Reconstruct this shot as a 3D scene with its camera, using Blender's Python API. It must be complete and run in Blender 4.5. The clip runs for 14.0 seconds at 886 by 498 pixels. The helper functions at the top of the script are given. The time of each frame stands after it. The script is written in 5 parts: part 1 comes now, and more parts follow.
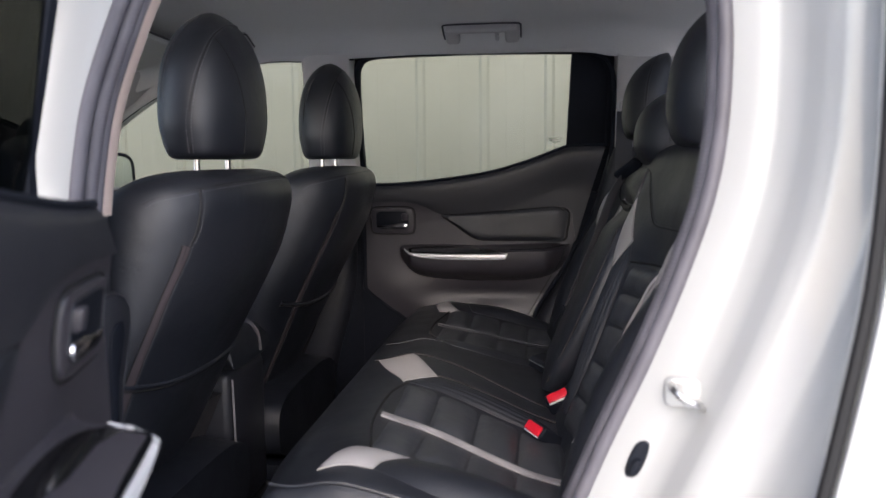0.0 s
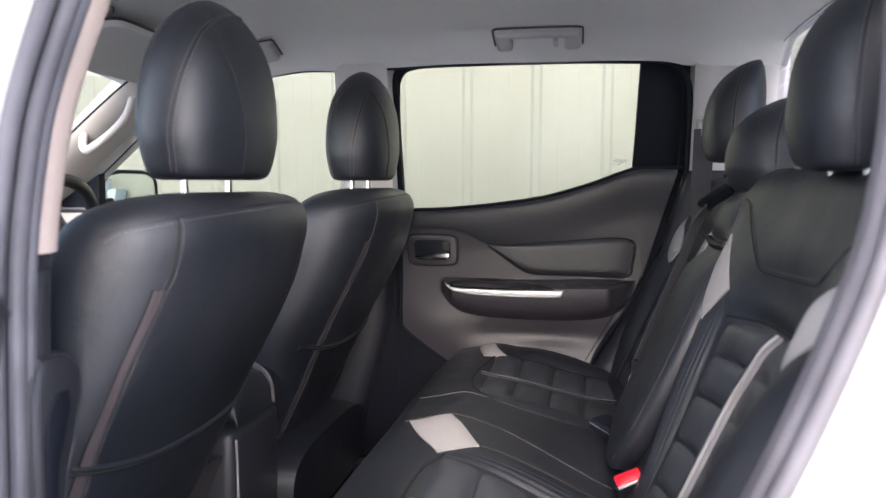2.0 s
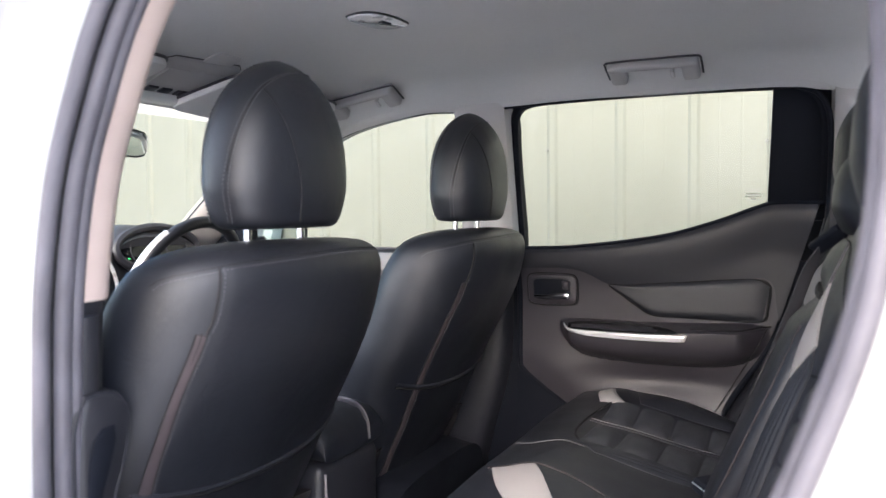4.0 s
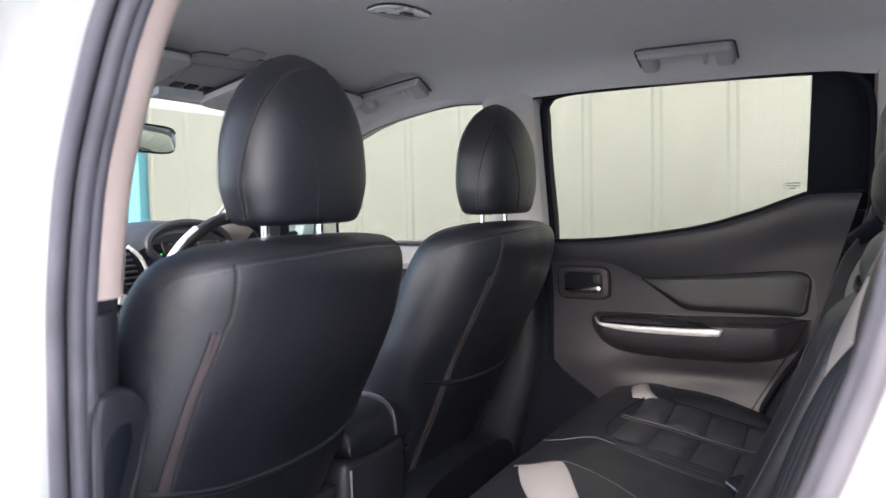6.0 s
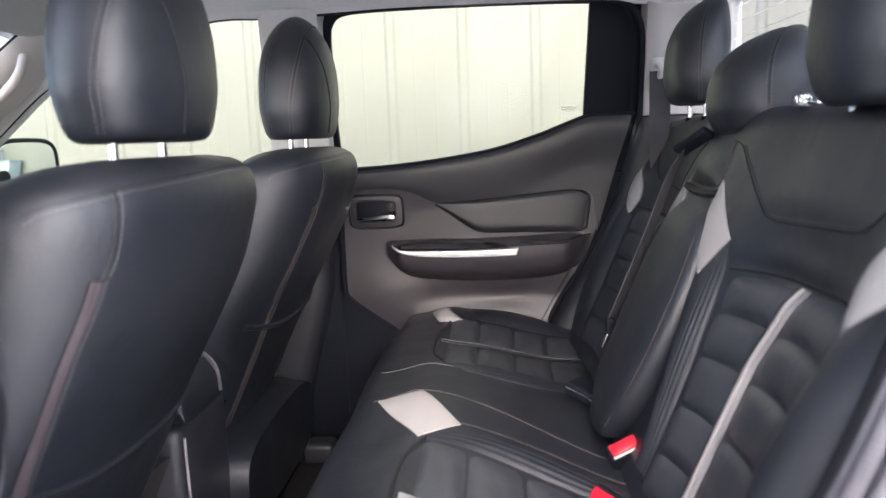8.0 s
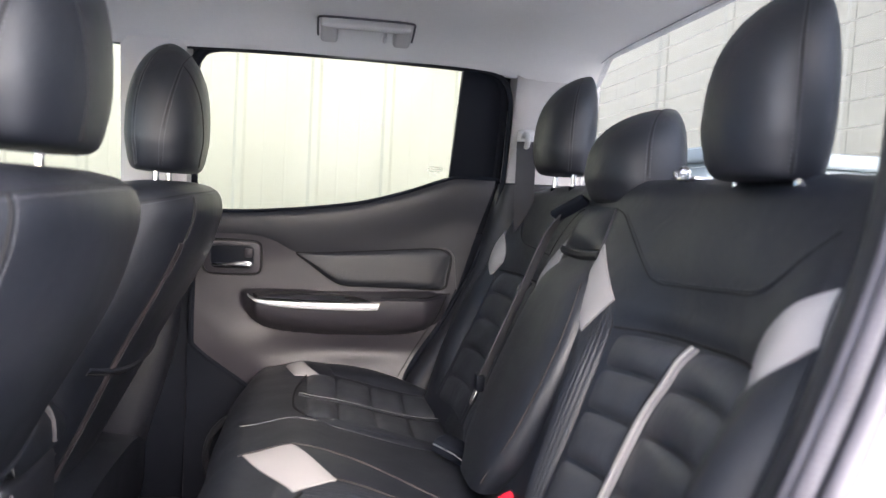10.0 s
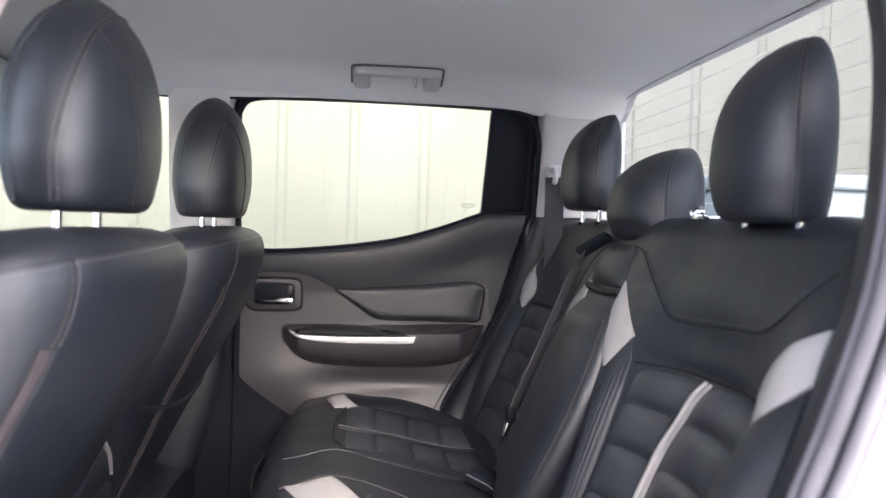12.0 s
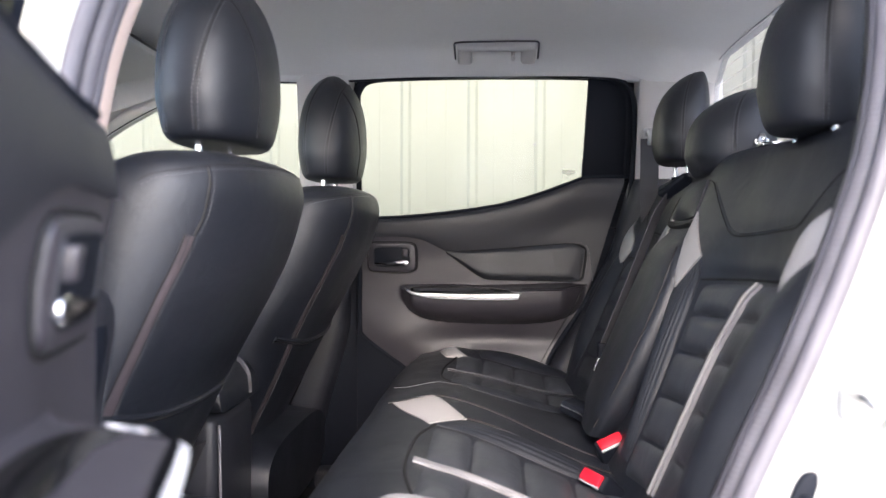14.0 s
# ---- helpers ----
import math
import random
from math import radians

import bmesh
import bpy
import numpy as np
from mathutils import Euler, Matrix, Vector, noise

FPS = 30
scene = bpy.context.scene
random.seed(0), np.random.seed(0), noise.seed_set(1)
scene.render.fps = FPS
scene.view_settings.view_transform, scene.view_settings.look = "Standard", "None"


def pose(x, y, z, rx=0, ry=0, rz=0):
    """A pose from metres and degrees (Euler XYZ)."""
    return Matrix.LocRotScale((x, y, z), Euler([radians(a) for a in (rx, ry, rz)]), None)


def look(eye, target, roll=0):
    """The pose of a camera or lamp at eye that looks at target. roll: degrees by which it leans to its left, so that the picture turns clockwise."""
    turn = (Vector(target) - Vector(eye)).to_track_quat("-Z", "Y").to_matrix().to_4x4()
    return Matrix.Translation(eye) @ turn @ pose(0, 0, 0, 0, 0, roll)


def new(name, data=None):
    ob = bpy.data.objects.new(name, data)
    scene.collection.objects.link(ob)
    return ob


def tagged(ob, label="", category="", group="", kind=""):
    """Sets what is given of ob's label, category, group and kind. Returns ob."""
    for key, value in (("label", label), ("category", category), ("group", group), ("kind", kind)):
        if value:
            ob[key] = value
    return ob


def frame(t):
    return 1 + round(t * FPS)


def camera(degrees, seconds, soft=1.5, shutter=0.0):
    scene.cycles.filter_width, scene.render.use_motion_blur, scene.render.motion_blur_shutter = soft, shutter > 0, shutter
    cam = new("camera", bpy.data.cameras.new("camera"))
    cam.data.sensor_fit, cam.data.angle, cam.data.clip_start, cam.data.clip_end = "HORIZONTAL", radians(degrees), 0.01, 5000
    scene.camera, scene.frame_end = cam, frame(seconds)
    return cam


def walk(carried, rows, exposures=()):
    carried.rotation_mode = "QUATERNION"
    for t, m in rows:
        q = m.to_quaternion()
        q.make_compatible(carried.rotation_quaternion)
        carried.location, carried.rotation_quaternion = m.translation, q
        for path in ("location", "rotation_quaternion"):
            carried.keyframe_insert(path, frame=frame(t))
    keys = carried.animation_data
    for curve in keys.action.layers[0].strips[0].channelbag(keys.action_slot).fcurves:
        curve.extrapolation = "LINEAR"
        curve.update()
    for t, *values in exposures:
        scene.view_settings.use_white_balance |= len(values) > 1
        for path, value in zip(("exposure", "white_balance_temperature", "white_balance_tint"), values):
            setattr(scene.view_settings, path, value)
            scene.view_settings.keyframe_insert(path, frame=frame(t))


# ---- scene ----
cam = camera(60.0, 14.0)
cam.data.dof.use_dof, cam.data.dof.focus_distance, cam.data.dof.aperture_fstop = True, 1.75, 4.5
PATH = [
    (0, (-0.006, 0.019, 1.426), (-0.262, 1.989, 1.196), -0.6),
    (0.5, (-0.027, 0.17, 1.409), (-0.327, 2.132, 1.168), -0.5),
    (1, (-0.044, 0.244, 1.408), (-0.373, 2.203, 1.172), -0.2),
    (1.5, (-0.043, 0.276, 1.415), (-0.393, 2.234, 1.204), 0.1),
    (2, (-0.04, 0.285, 1.43), (-0.416, 2.242, 1.254), 0.1),
    (2.5, (-0.034, 0.295, 1.438), (-0.445, 2.247, 1.302), 0.1),
    (3, (-0.013, 0.318, 1.431), (-0.496, 2.256, 1.322), -0.5),
    (3.5, (0.067, 0.353, 1.423), (-0.599, 2.236, 1.319), -0.7),
    (4, (0.14, 0.357, 1.453), (-0.71, 2.165, 1.355), -0.6),
    (6.5, (0.155, 0.393, 1.456), (-0.787, 2.153, 1.338), -1.2),
    (7, (0.067, 0.349, 1.452), (-0.639, 2.214, 1.295), -1.4),
    (7.5, (-0.055, 0.375, 1.433), (-0.468, 2.319, 1.216), -1.8),
    (8, (-0.147, 0.4, 1.426), (-0.296, 2.374, 1.136), -2.1),
    (8.5, (-0.214, 0.395, 1.445), (-0.091, 2.367, 1.137), -2.7),
    (11, (-0.263, 0.434, 1.372), (0.081, 2.405, 1.356), 3.6),
    (11.5, (-0.269, 0.409, 1.417), (0.022, 2.387, 1.361), 2.4),
    (12, (-0.239, 0.358, 1.427), (-0.03, 2.346, 1.368), 1.7),
    (12.5, (-0.216, 0.3, 1.427), (-0.1, 2.296, 1.388), 1.1),
    (13, (-0.18, 0.237, 1.41), (-0.18, 2.237, 1.381), 0.8),
    (13.5, (-0.152, 0.22, 1.351), (-0.249, 2.217, 1.323), 0.8),
    (14, (-0.159, 0.204, 1.309), (-0.306, 2.198, 1.272), 0.2),
]
walk(cam, [(t, look(eye, target, roll)) for t, eye, target, roll in PATH],
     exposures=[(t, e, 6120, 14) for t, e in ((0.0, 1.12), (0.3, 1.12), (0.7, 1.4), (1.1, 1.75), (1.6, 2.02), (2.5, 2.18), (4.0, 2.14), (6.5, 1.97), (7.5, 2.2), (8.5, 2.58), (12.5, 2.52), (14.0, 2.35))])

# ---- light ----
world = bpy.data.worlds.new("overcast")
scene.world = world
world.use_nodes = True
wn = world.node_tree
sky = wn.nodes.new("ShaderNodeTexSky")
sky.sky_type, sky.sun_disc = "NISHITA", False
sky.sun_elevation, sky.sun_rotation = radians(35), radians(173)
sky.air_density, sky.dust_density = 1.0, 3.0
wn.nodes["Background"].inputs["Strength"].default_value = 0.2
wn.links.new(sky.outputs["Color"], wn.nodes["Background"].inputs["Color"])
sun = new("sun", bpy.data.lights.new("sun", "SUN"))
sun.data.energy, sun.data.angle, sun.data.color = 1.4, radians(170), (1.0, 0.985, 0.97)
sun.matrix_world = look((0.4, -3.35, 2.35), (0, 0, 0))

# ---- materials ----
CENTRE = 1.61


def material(name, colour, rough=0.5, metal=0.0, mottle=0.0, mottle_scale=6.0, bump=0.0, bump_scale=300.0, bump_kind="noise", spec=0.5, fine=0.0, coat=0.0, wrinkle=0.0):
    """Principled surface with a broad mottle, a fine grain and a bump at real-world size."""
    m = bpy.data.materials.new(name)
    m.use_nodes = True
    nt = m.node_tree
    p = nt.nodes["Principled BSDF"]
    p.inputs["Base Color"].default_value = (*colour, 1)
    p.inputs["Roughness"].default_value, p.inputs["Metallic"].default_value = rough, metal
    p.inputs["Specular IOR Level"].default_value = spec
    p.inputs["Coat Weight"].default_value = coat
    co = nt.nodes.new("ShaderNodeNewGeometry")
    if mottle:
        n1 = nt.nodes.new("ShaderNodeTexNoise")
        n1.inputs["Scale"].default_value, n1.inputs["Detail"].default_value = mottle_scale, 4
        nt.links.new(co.outputs["Position"], n1.inputs["Vector"])
        n2 = nt.nodes.new("ShaderNodeTexNoise")
        n2.inputs["Scale"].default_value = mottle_scale * 40
        nt.links.new(co.outputs["Position"], n2.inputs["Vector"])
        add = nt.nodes.new("ShaderNodeMath")
        add.operation, add.inputs[1].default_value = "MULTIPLY_ADD", fine
        nt.links.new(n2.outputs["Fac"], add.inputs[0])
        nt.links.new(n1.outputs["Fac"], add.inputs[2])
        r = nt.nodes.new("ShaderNodeMapRange")
        r.inputs["From Min"].default_value, r.inputs["From Max"].default_value = 0.3, 0.7 + fine
        r.inputs["To Min"].default_value, r.inputs["To Max"].default_value = 1 - mottle, 1 + mottle
        nt.links.new(add.outputs[0], r.inputs["Value"])
        mix = nt.nodes.new("ShaderNodeVectorMath")
        mix.operation = "SCALE"
        mix.inputs[0].default_value = colour
        nt.links.new(r.outputs["Result"], mix.inputs["Scale"])
        nt.links.new(mix.outputs["Vector"], p.inputs["Base Color"])
        r2 = nt.nodes.new("ShaderNodeMapRange")
        r2.inputs["From Min"].default_value, r2.inputs["From Max"].default_value = 0.3, 0.7
        r2.inputs["To Min"].default_value, r2.inputs["To Max"].default_value = max(0.02, rough - 0.07), min(1, rough + 0.07)
        nt.links.new(n1.outputs["Fac"], r2.inputs["Value"])
        nt.links.new(r2.outputs["Result"], p.inputs["Roughness"])
    if bump:
        if bump_kind == "leather":
            t = nt.nodes.new("ShaderNodeTexVoronoi")
            t.feature = "DISTANCE_TO_EDGE"
            out = t.outputs["Distance"]
        elif bump_kind == "ribs":
            t = nt.nodes.new("ShaderNodeTexWave")
            t.bands_direction = "Z"
            t.inputs["Distortion"].default_value, t.inputs["Detail Scale"].default_value = 1.5, 0.4
            out = t.outputs["Fac"]
        else:
            t = nt.nodes.new("ShaderNodeTexNoise")
            t.inputs["Detail"].default_value = 3
            out = t.outputs["Fac"]
        t.inputs["Scale"].default_value = bump_scale
        nt.links.new(co.outputs["Position"], t.inputs["Vector"])
        b = nt.nodes.new("ShaderNodeBump")
        b.inputs["Strength"].default_value, b.inputs["Distance"].default_value = bump, 0.001
        nt.links.new(out, b.inputs["Height"])
        if wrinkle:
            w = nt.nodes.new("ShaderNodeTexNoise")
            w.inputs["Scale"].default_value, w.inputs["Detail"].default_value, w.inputs["Distortion"].default_value = 16, 3, 1.2
            nt.links.new(co.outputs["Position"], w.inputs["Vector"])
            wb = nt.nodes.new("ShaderNodeBump")
            wb.inputs["Strength"].default_value, wb.inputs["Distance"].default_value = wrinkle, 0.006
            nt.links.new(w.outputs["Fac"], wb.inputs["Height"])
            nt.links.new(wb.outputs["Normal"], b.inputs["Normal"])
        nt.links.new(b.outputs["Normal"], p.inputs["Normal"])
    return m


LEATHER = material("black_leather", (0.0115, 0.0135, 0.0195), 0.43, spec=0.75, mottle=0.18, mottle_scale=9, bump=0.55, bump_scale=420, bump_kind="leather", fine=0.2, wrinkle=0.22)
LEATHER_B = material("black_perforated_leather", (0.037, 0.0405, 0.049), 0.46, spec=0.7, mottle=0.2, mottle_scale=11, bump=0.35, bump_scale=360, bump_kind="leather", fine=0.2, wrinkle=0.3)
GREY_LEATHER = material("grey_leather", (0.36, 0.348, 0.348), 0.5, mottle=0.1, mottle_scale=12, bump=0.3, bump_scale=420, bump_kind="leather", fine=0.2)
STRIP_GREY = material("grey_piping_leather", (0.25, 0.243, 0.25), 0.38, mottle=0.15, mottle_scale=20, bump=0.3, bump_scale=420, bump_kind="leather")
SEAM = material("seam_groove", (0.008, 0.008, 0.009), 0.7)
THREAD = material("grey_thread", (0.13, 0.13, 0.14), 0.8)
ZIPPER = material("brown_zip_tape", (0.050, 0.038, 0.043), 0.7, mottle=0.2, mottle_scale=30, bump=0.6, bump_scale=700)
PLASTIC = material("black_grained_plastic", (0.022, 0.023, 0.029), 0.42, mottle=0.14, mottle_scale=5, bump=0.35, bump_scale=650, fine=0.3)
PLASTIC_DK = material("deep_black_plastic", (0.009, 0.011, 0.017), 0.6, spec=0.14, mottle=0.15, mottle_scale=6, bump=0.2, bump_scale=500)
DOOR_GREY = material("charcoal_door_trim", (0.045, 0.0415, 0.0495), 0.4, mottle=0.1, mottle_scale=5, bump=0.4, bump_scale=650, spec=0.5, fine=0.3)
GLOSS_BLACK = material("gloss_black", (0.006, 0.006, 0.007), 0.12, mottle=0.1)
HEADLINER = material("grey_headliner_cloth", (0.68, 0.67, 0.66), 0.95, mottle=0.05, mottle_scale=3, bump=0.7, bump_scale=900, spec=0.1, fine=0.5)
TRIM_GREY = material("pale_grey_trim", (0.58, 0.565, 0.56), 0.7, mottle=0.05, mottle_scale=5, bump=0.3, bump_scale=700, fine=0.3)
PILLAR_GREY = material("warm_grey_pillar_trim", (0.46, 0.445, 0.44), 0.75, mottle=0.05, mottle_scale=5, bump=0.3, bump_scale=700, fine=0.3)
BEIGE = material("beige_pillar_trim", (0.66, 0.535, 0.48), 0.6, mottle=0.06, mottle_scale=8, bump=0.3, bump_scale=700)
RUBBER = material("black_rubber", (0.115, 0.111, 0.130), 0.5, mottle=0.2, mottle_scale=14, bump=0.4, bump_scale=240)
RIBBED_RUBBER = material("crinkled_black_rubber", (0.115, 0.111, 0.130), 0.42, mottle=0.2, mottle_scale=14, bump=0.25, bump_scale=62, bump_kind="ribs")
WHITE = material("white_car_paint", (0.41, 0.42, 0.415), 0.22, mottle=0.015, mottle_scale=2, coat=0.6)
CHROME = material("chrome", (0.86, 0.86, 0.88), 0.08, 1.0, mottle=0.05, mottle_scale=30)
SATIN = material("satin_silver", (0.8, 0.8, 0.81), 0.3, 0.3, mottle=0.05, mottle_scale=30)
STEEL = material("zinc_steel", (0.55, 0.55, 0.54), 0.3, 1.0, mottle=0.15, mottle_scale=40)
RED = material("red_button", (0.62, 0.012, 0.03), 0.35, mottle=0.08, mottle_scale=40)
WEB = material("belt_webbing", (0.055, 0.055, 0.062), 0.7, mottle=0.15, mottle_scale=30, bump=0.8, bump_scale=900)
CARPET = material("black_carpet", (0.016, 0.016, 0.018), 0.98, mottle=0.4, mottle_scale=25, bump=1.0, bump_scale=700, spec=0.1, fine=0.6)
FABRIC = material("charcoal_seat_fabric", (0.042, 0.039, 0.041), 0.9, mottle=0.2, mottle_scale=20, bump=0.8, bump_scale=800, spec=0.2)
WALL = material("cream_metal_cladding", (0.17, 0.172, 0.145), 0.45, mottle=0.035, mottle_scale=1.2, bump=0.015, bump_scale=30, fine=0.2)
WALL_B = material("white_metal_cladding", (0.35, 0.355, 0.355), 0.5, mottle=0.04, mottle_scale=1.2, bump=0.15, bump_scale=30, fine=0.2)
PALE_BLUE = material("pale_blue_paint", (0.33, 0.37, 0.375), 0.5, mottle=0.05, mottle_scale=2)
CYAN = material("cyan_door_frame", (0.13, 0.34, 0.40), 0.45, mottle=0.06, mottle_scale=2)
BLUE = material("blue_door", (0.02, 0.12, 0.34), 0.45, mottle=0.06, mottle_scale=2)
CONCRETE = material("concrete_yard", (0.58, 0.57, 0.55), 0.9, mottle=0.2, mottle_scale=0.8, bump=0.5, bump_scale=60, fine=0.4)
GREEN_GLOW = material("green_indicator", (0.02, 0.3, 0.06), 0.4)
gp = GREEN_GLOW.node_tree.nodes["Principled BSDF"]
gp.inputs["Emission Color"].default_value, gp.inputs["Emission Strength"].default_value = (0.05, 1, 0.2, 1), 0.4
LAMP_LENS = material("frosted_lamp_lens", (0.85, 0.87, 0.87), 0.15, spec=1.0, mottle=0.03)
MIRROR = material("mirror_glass", (0.74, 0.8, 0.79), 0.02, 1.0)
INK = material("faint_print", (0.7, 0.7, 0.64), 0.6)


def glass_material(name, tint, strength):
    """Thin pane: clear with a little gloss."""
    m = bpy.data.materials.new(name)
    m.use_nodes = True
    nt = m.node_tree
    nt.nodes.remove(nt.nodes["Principled BSDF"])
    tr, gl, mx = nt.nodes.new("ShaderNodeBsdfTransparent"), nt.nodes.new("ShaderNodeBsdfGlossy"), nt.nodes.new("ShaderNodeMixShader")
    mx.inputs[0].default_value = strength
    tr.inputs["Color"].default_value = (*tint, 1)
    gl.inputs["Roughness"].default_value = 0.02
    nt.links.new(tr.outputs[0], mx.inputs[1])
    nt.links.new(gl.outputs[0], mx.inputs[2])
    nt.links.new(mx.outputs[0], nt.nodes["Material Output"].inputs["Surface"])
    return m


GLASS = glass_material("window_glass", (0.80, 0.82, 0.785), 0.015)
REAR_GLASS = glass_material("faintly_blue_rear_glass", (0.66, 0.675, 0.70), 0.02)
DARK_GLASS = glass_material("tinted_window_glass", (0.10, 0.13, 0.13), 0.10)

# ---- mesh helpers ----


def part(name, geo, mat, parent=None, label="", smooth=True, flip=False):
    """One mesh object from (vertices, faces)."""
    verts, faces = geo
    me = bpy.data.meshes.new(name)
    if flip:
        faces = [tuple(reversed(f)) for f in faces]
    me.from_pydata([tuple(v) for v in verts], [], faces)
    me.validate()
    if smooth:
        me.polygons.foreach_set("use_smooth", [True] * len(me.polygons))
        me.set_sharp_from_angle(angle=radians(42))
    me.materials.append(mat)
    ob = new(name, me)
    if parent is not None:
        ob.parent = parent
    if label:
        tagged(ob, label=label)
    return ob


def thing(name, at, label, category, group="", kind=""):
    """An Empty at its base; its parts are built in world places and keep them."""
    ob = new(name)
    ob.empty_display_size = 0.02
    return tagged(ob, label, category, group, kind)


def join(*geos):
    verts, faces = [], []
    for v, f in geos:
        n = len(verts)
        verts += list(v)
        faces += [tuple(i + n for i in q) for q in f]
    return verts, faces


def moved(geo, m):
    return [m @ Vector(v) for v in geo[0]], geo[1]


def loft(rings, cap=True, closed=False):
    """Skin through closed rings of equal length."""
    n, verts, faces = len(rings[0]), [v for r in rings for v in r], []
    last = len(rings) if closed else len(rings) - 1
    for i in range(last):
        a, b = i * n, ((i + 1) % len(rings)) * n
        for j in range(n):
            k = (j + 1) % n
            faces.append((a + j, a + k, b + k, b + j))
    if cap and not closed:
        faces.append(tuple(range(n))[::-1])
        faces.append(tuple(range((len(rings) - 1) * n, len(rings) * n)))
    return verts, faces


def smooth_line(pts, n, closed=False):
    """Catmull-Rom through points, n samples evenly by length."""
    p = [np.array(q, float) for q in pts]
    fine = []
    m = len(p)
    spans = m if closed else m - 1
    for i in range(spans):
        a = p[(i - 1) % m] if closed or i > 0 else 2 * p[0] - p[1]
        b, c = p[i], p[(i + 1) % m]
        d = p[(i + 2) % m] if closed or i + 2 < m else 2 * p[-1] - p[-2]
        for k in range(24):
            t = k / 24
            fine.append(0.5 * (2 * b + (c - a) * t + (2 * a - 5 * b + 4 * c - d) * t * t + (3 * b - a - 3 * c + d) * t ** 3))
    fine.append(p[0] if closed else p[-1])
    fine = np.array(fine)
    s = np.r_[0, np.cumsum(np.linalg.norm(np.diff(fine, axis=0), axis=1))]
    want = np.linspace(0, s[-1], n + 1)[:-1] if closed else np.linspace(0, s[-1], n)
    return np.stack([np.interp(want, s, fine[:, k]) for k in range(fine.shape[1])], 1)


def tube(pts, r, sides=8, closed=False, flat=1.0, up=(0, 0, 1)):
    """A round (or flattened) rod along points."""
    pts = [Vector(q) for q in pts]
    rings, n = [], len(pts)
    side = None
    for i, q in enumerate(pts):
        a = pts[(i - 1) % n] if closed or i else q
        b = pts[(i + 1) % n] if closed or i < n - 1 else q
        d = (b - a).normalized()
        if side is None:
            side = d.cross(Vector(up))
            if side.length < 0.1:
                side = d.cross(Vector((1, 0.3, 0)))
        side = (side - d * side.dot(d)).normalized()
        over = d.cross(side)
        rr = r(i / max(1, n - 1)) if callable(r) else r
        rings.append([q + side * (rr * math.cos(k * math.tau / sides)) + over * (rr * flat * math.sin(k * math.tau / sides)) for k in range(sides)])
    return loft(rings, closed=closed)


def rbox(lo, hi, r=0.004, n=2):
    """A box with rounded edges."""
    bm = bmesh.new()
    bmesh.ops.create_cube(bm, size=1)
    lo, hi = Vector(lo), Vector(hi)
    for v in bm.verts:
        v.co = Vector([(lo[k] + hi[k]) / 2 + v.co[k] * (hi[k] - lo[k]) for k in range(3)])
    bmesh.ops.bevel(bm, geom=bm.edges[:], offset=r, segments=n, affect="EDGES", profile=0.5)
    geo = ([v.co.copy() for v in bm.verts], [tuple(v.index for v in f.verts) for f in bm.faces])
    bm.free()
    return geo


def slab(outline, place, depth, r=0.003):
    """A flat plate with a rounded rim: outline of (a, b), place(a, b, h) -> point, h from 0 to depth."""
    o = [np.array(q, float) for q in outline]
    n = len(o)
    area = sum(o[i][0] * o[(i + 1) % n][1] - o[(i + 1) % n][0] * o[i][1] for i in range(n))
    sign = 1 if area > 0 else -1
    inward = []
    for i in range(n):
        d = o[(i + 1) % n] - o[i - 1]
        d = d / (np.linalg.norm(d) + 1e-9)
        inward.append(np.array([-d[1], d[0]]) * sign)
    rings = []
    for inset, h in ((0, 0), (0, depth - r), (0.3 * r, depth - 0.3 * r), (r, depth), ):
        rings.append([place(*(o[i] + inward[i] * inset), h) for i in range(n)])
    return loft(rings)


def sheet(fn, nu, nv, thick=None):
    """A grid fn(s, t) -> point; thick: an offset vector that gives it a back and rims."""
    verts = [Vector(fn(i / nu, j / nv)) for j in range(nv + 1) for i in range(nu + 1)]
    w = nu + 1
    faces = [(j * w + i, j * w + i + 1, (j + 1) * w + i + 1, (j + 1) * w + i) for j in range(nv) for i in range(nu)]
    if thick is not None:
        n = len(verts)
        verts += [v + Vector(thick) for v in verts]
        faces += [tuple(n + k for k in reversed(f)) for f in faces]
        rim = [i for i in range(w)] + [j * w + nu for j in range(1, nv + 1)] + [nv * w + i for i in range(nu - 1, -1, -1)] + [j * w for j in range(nv - 1, 0, -1)]
        for k in range(len(rim)):
            a, b = rim[k], rim[(k + 1) % len(rim)]
            faces.append((b, a, n + a, n + b))
    return verts, faces


def normal_of(surf, a, b, e=0.002):
    p = Vector(surf(a, b))
    return (Vector(surf(a + e, b)) - p).cross(Vector(surf(a, b + e)) - p).normalized()


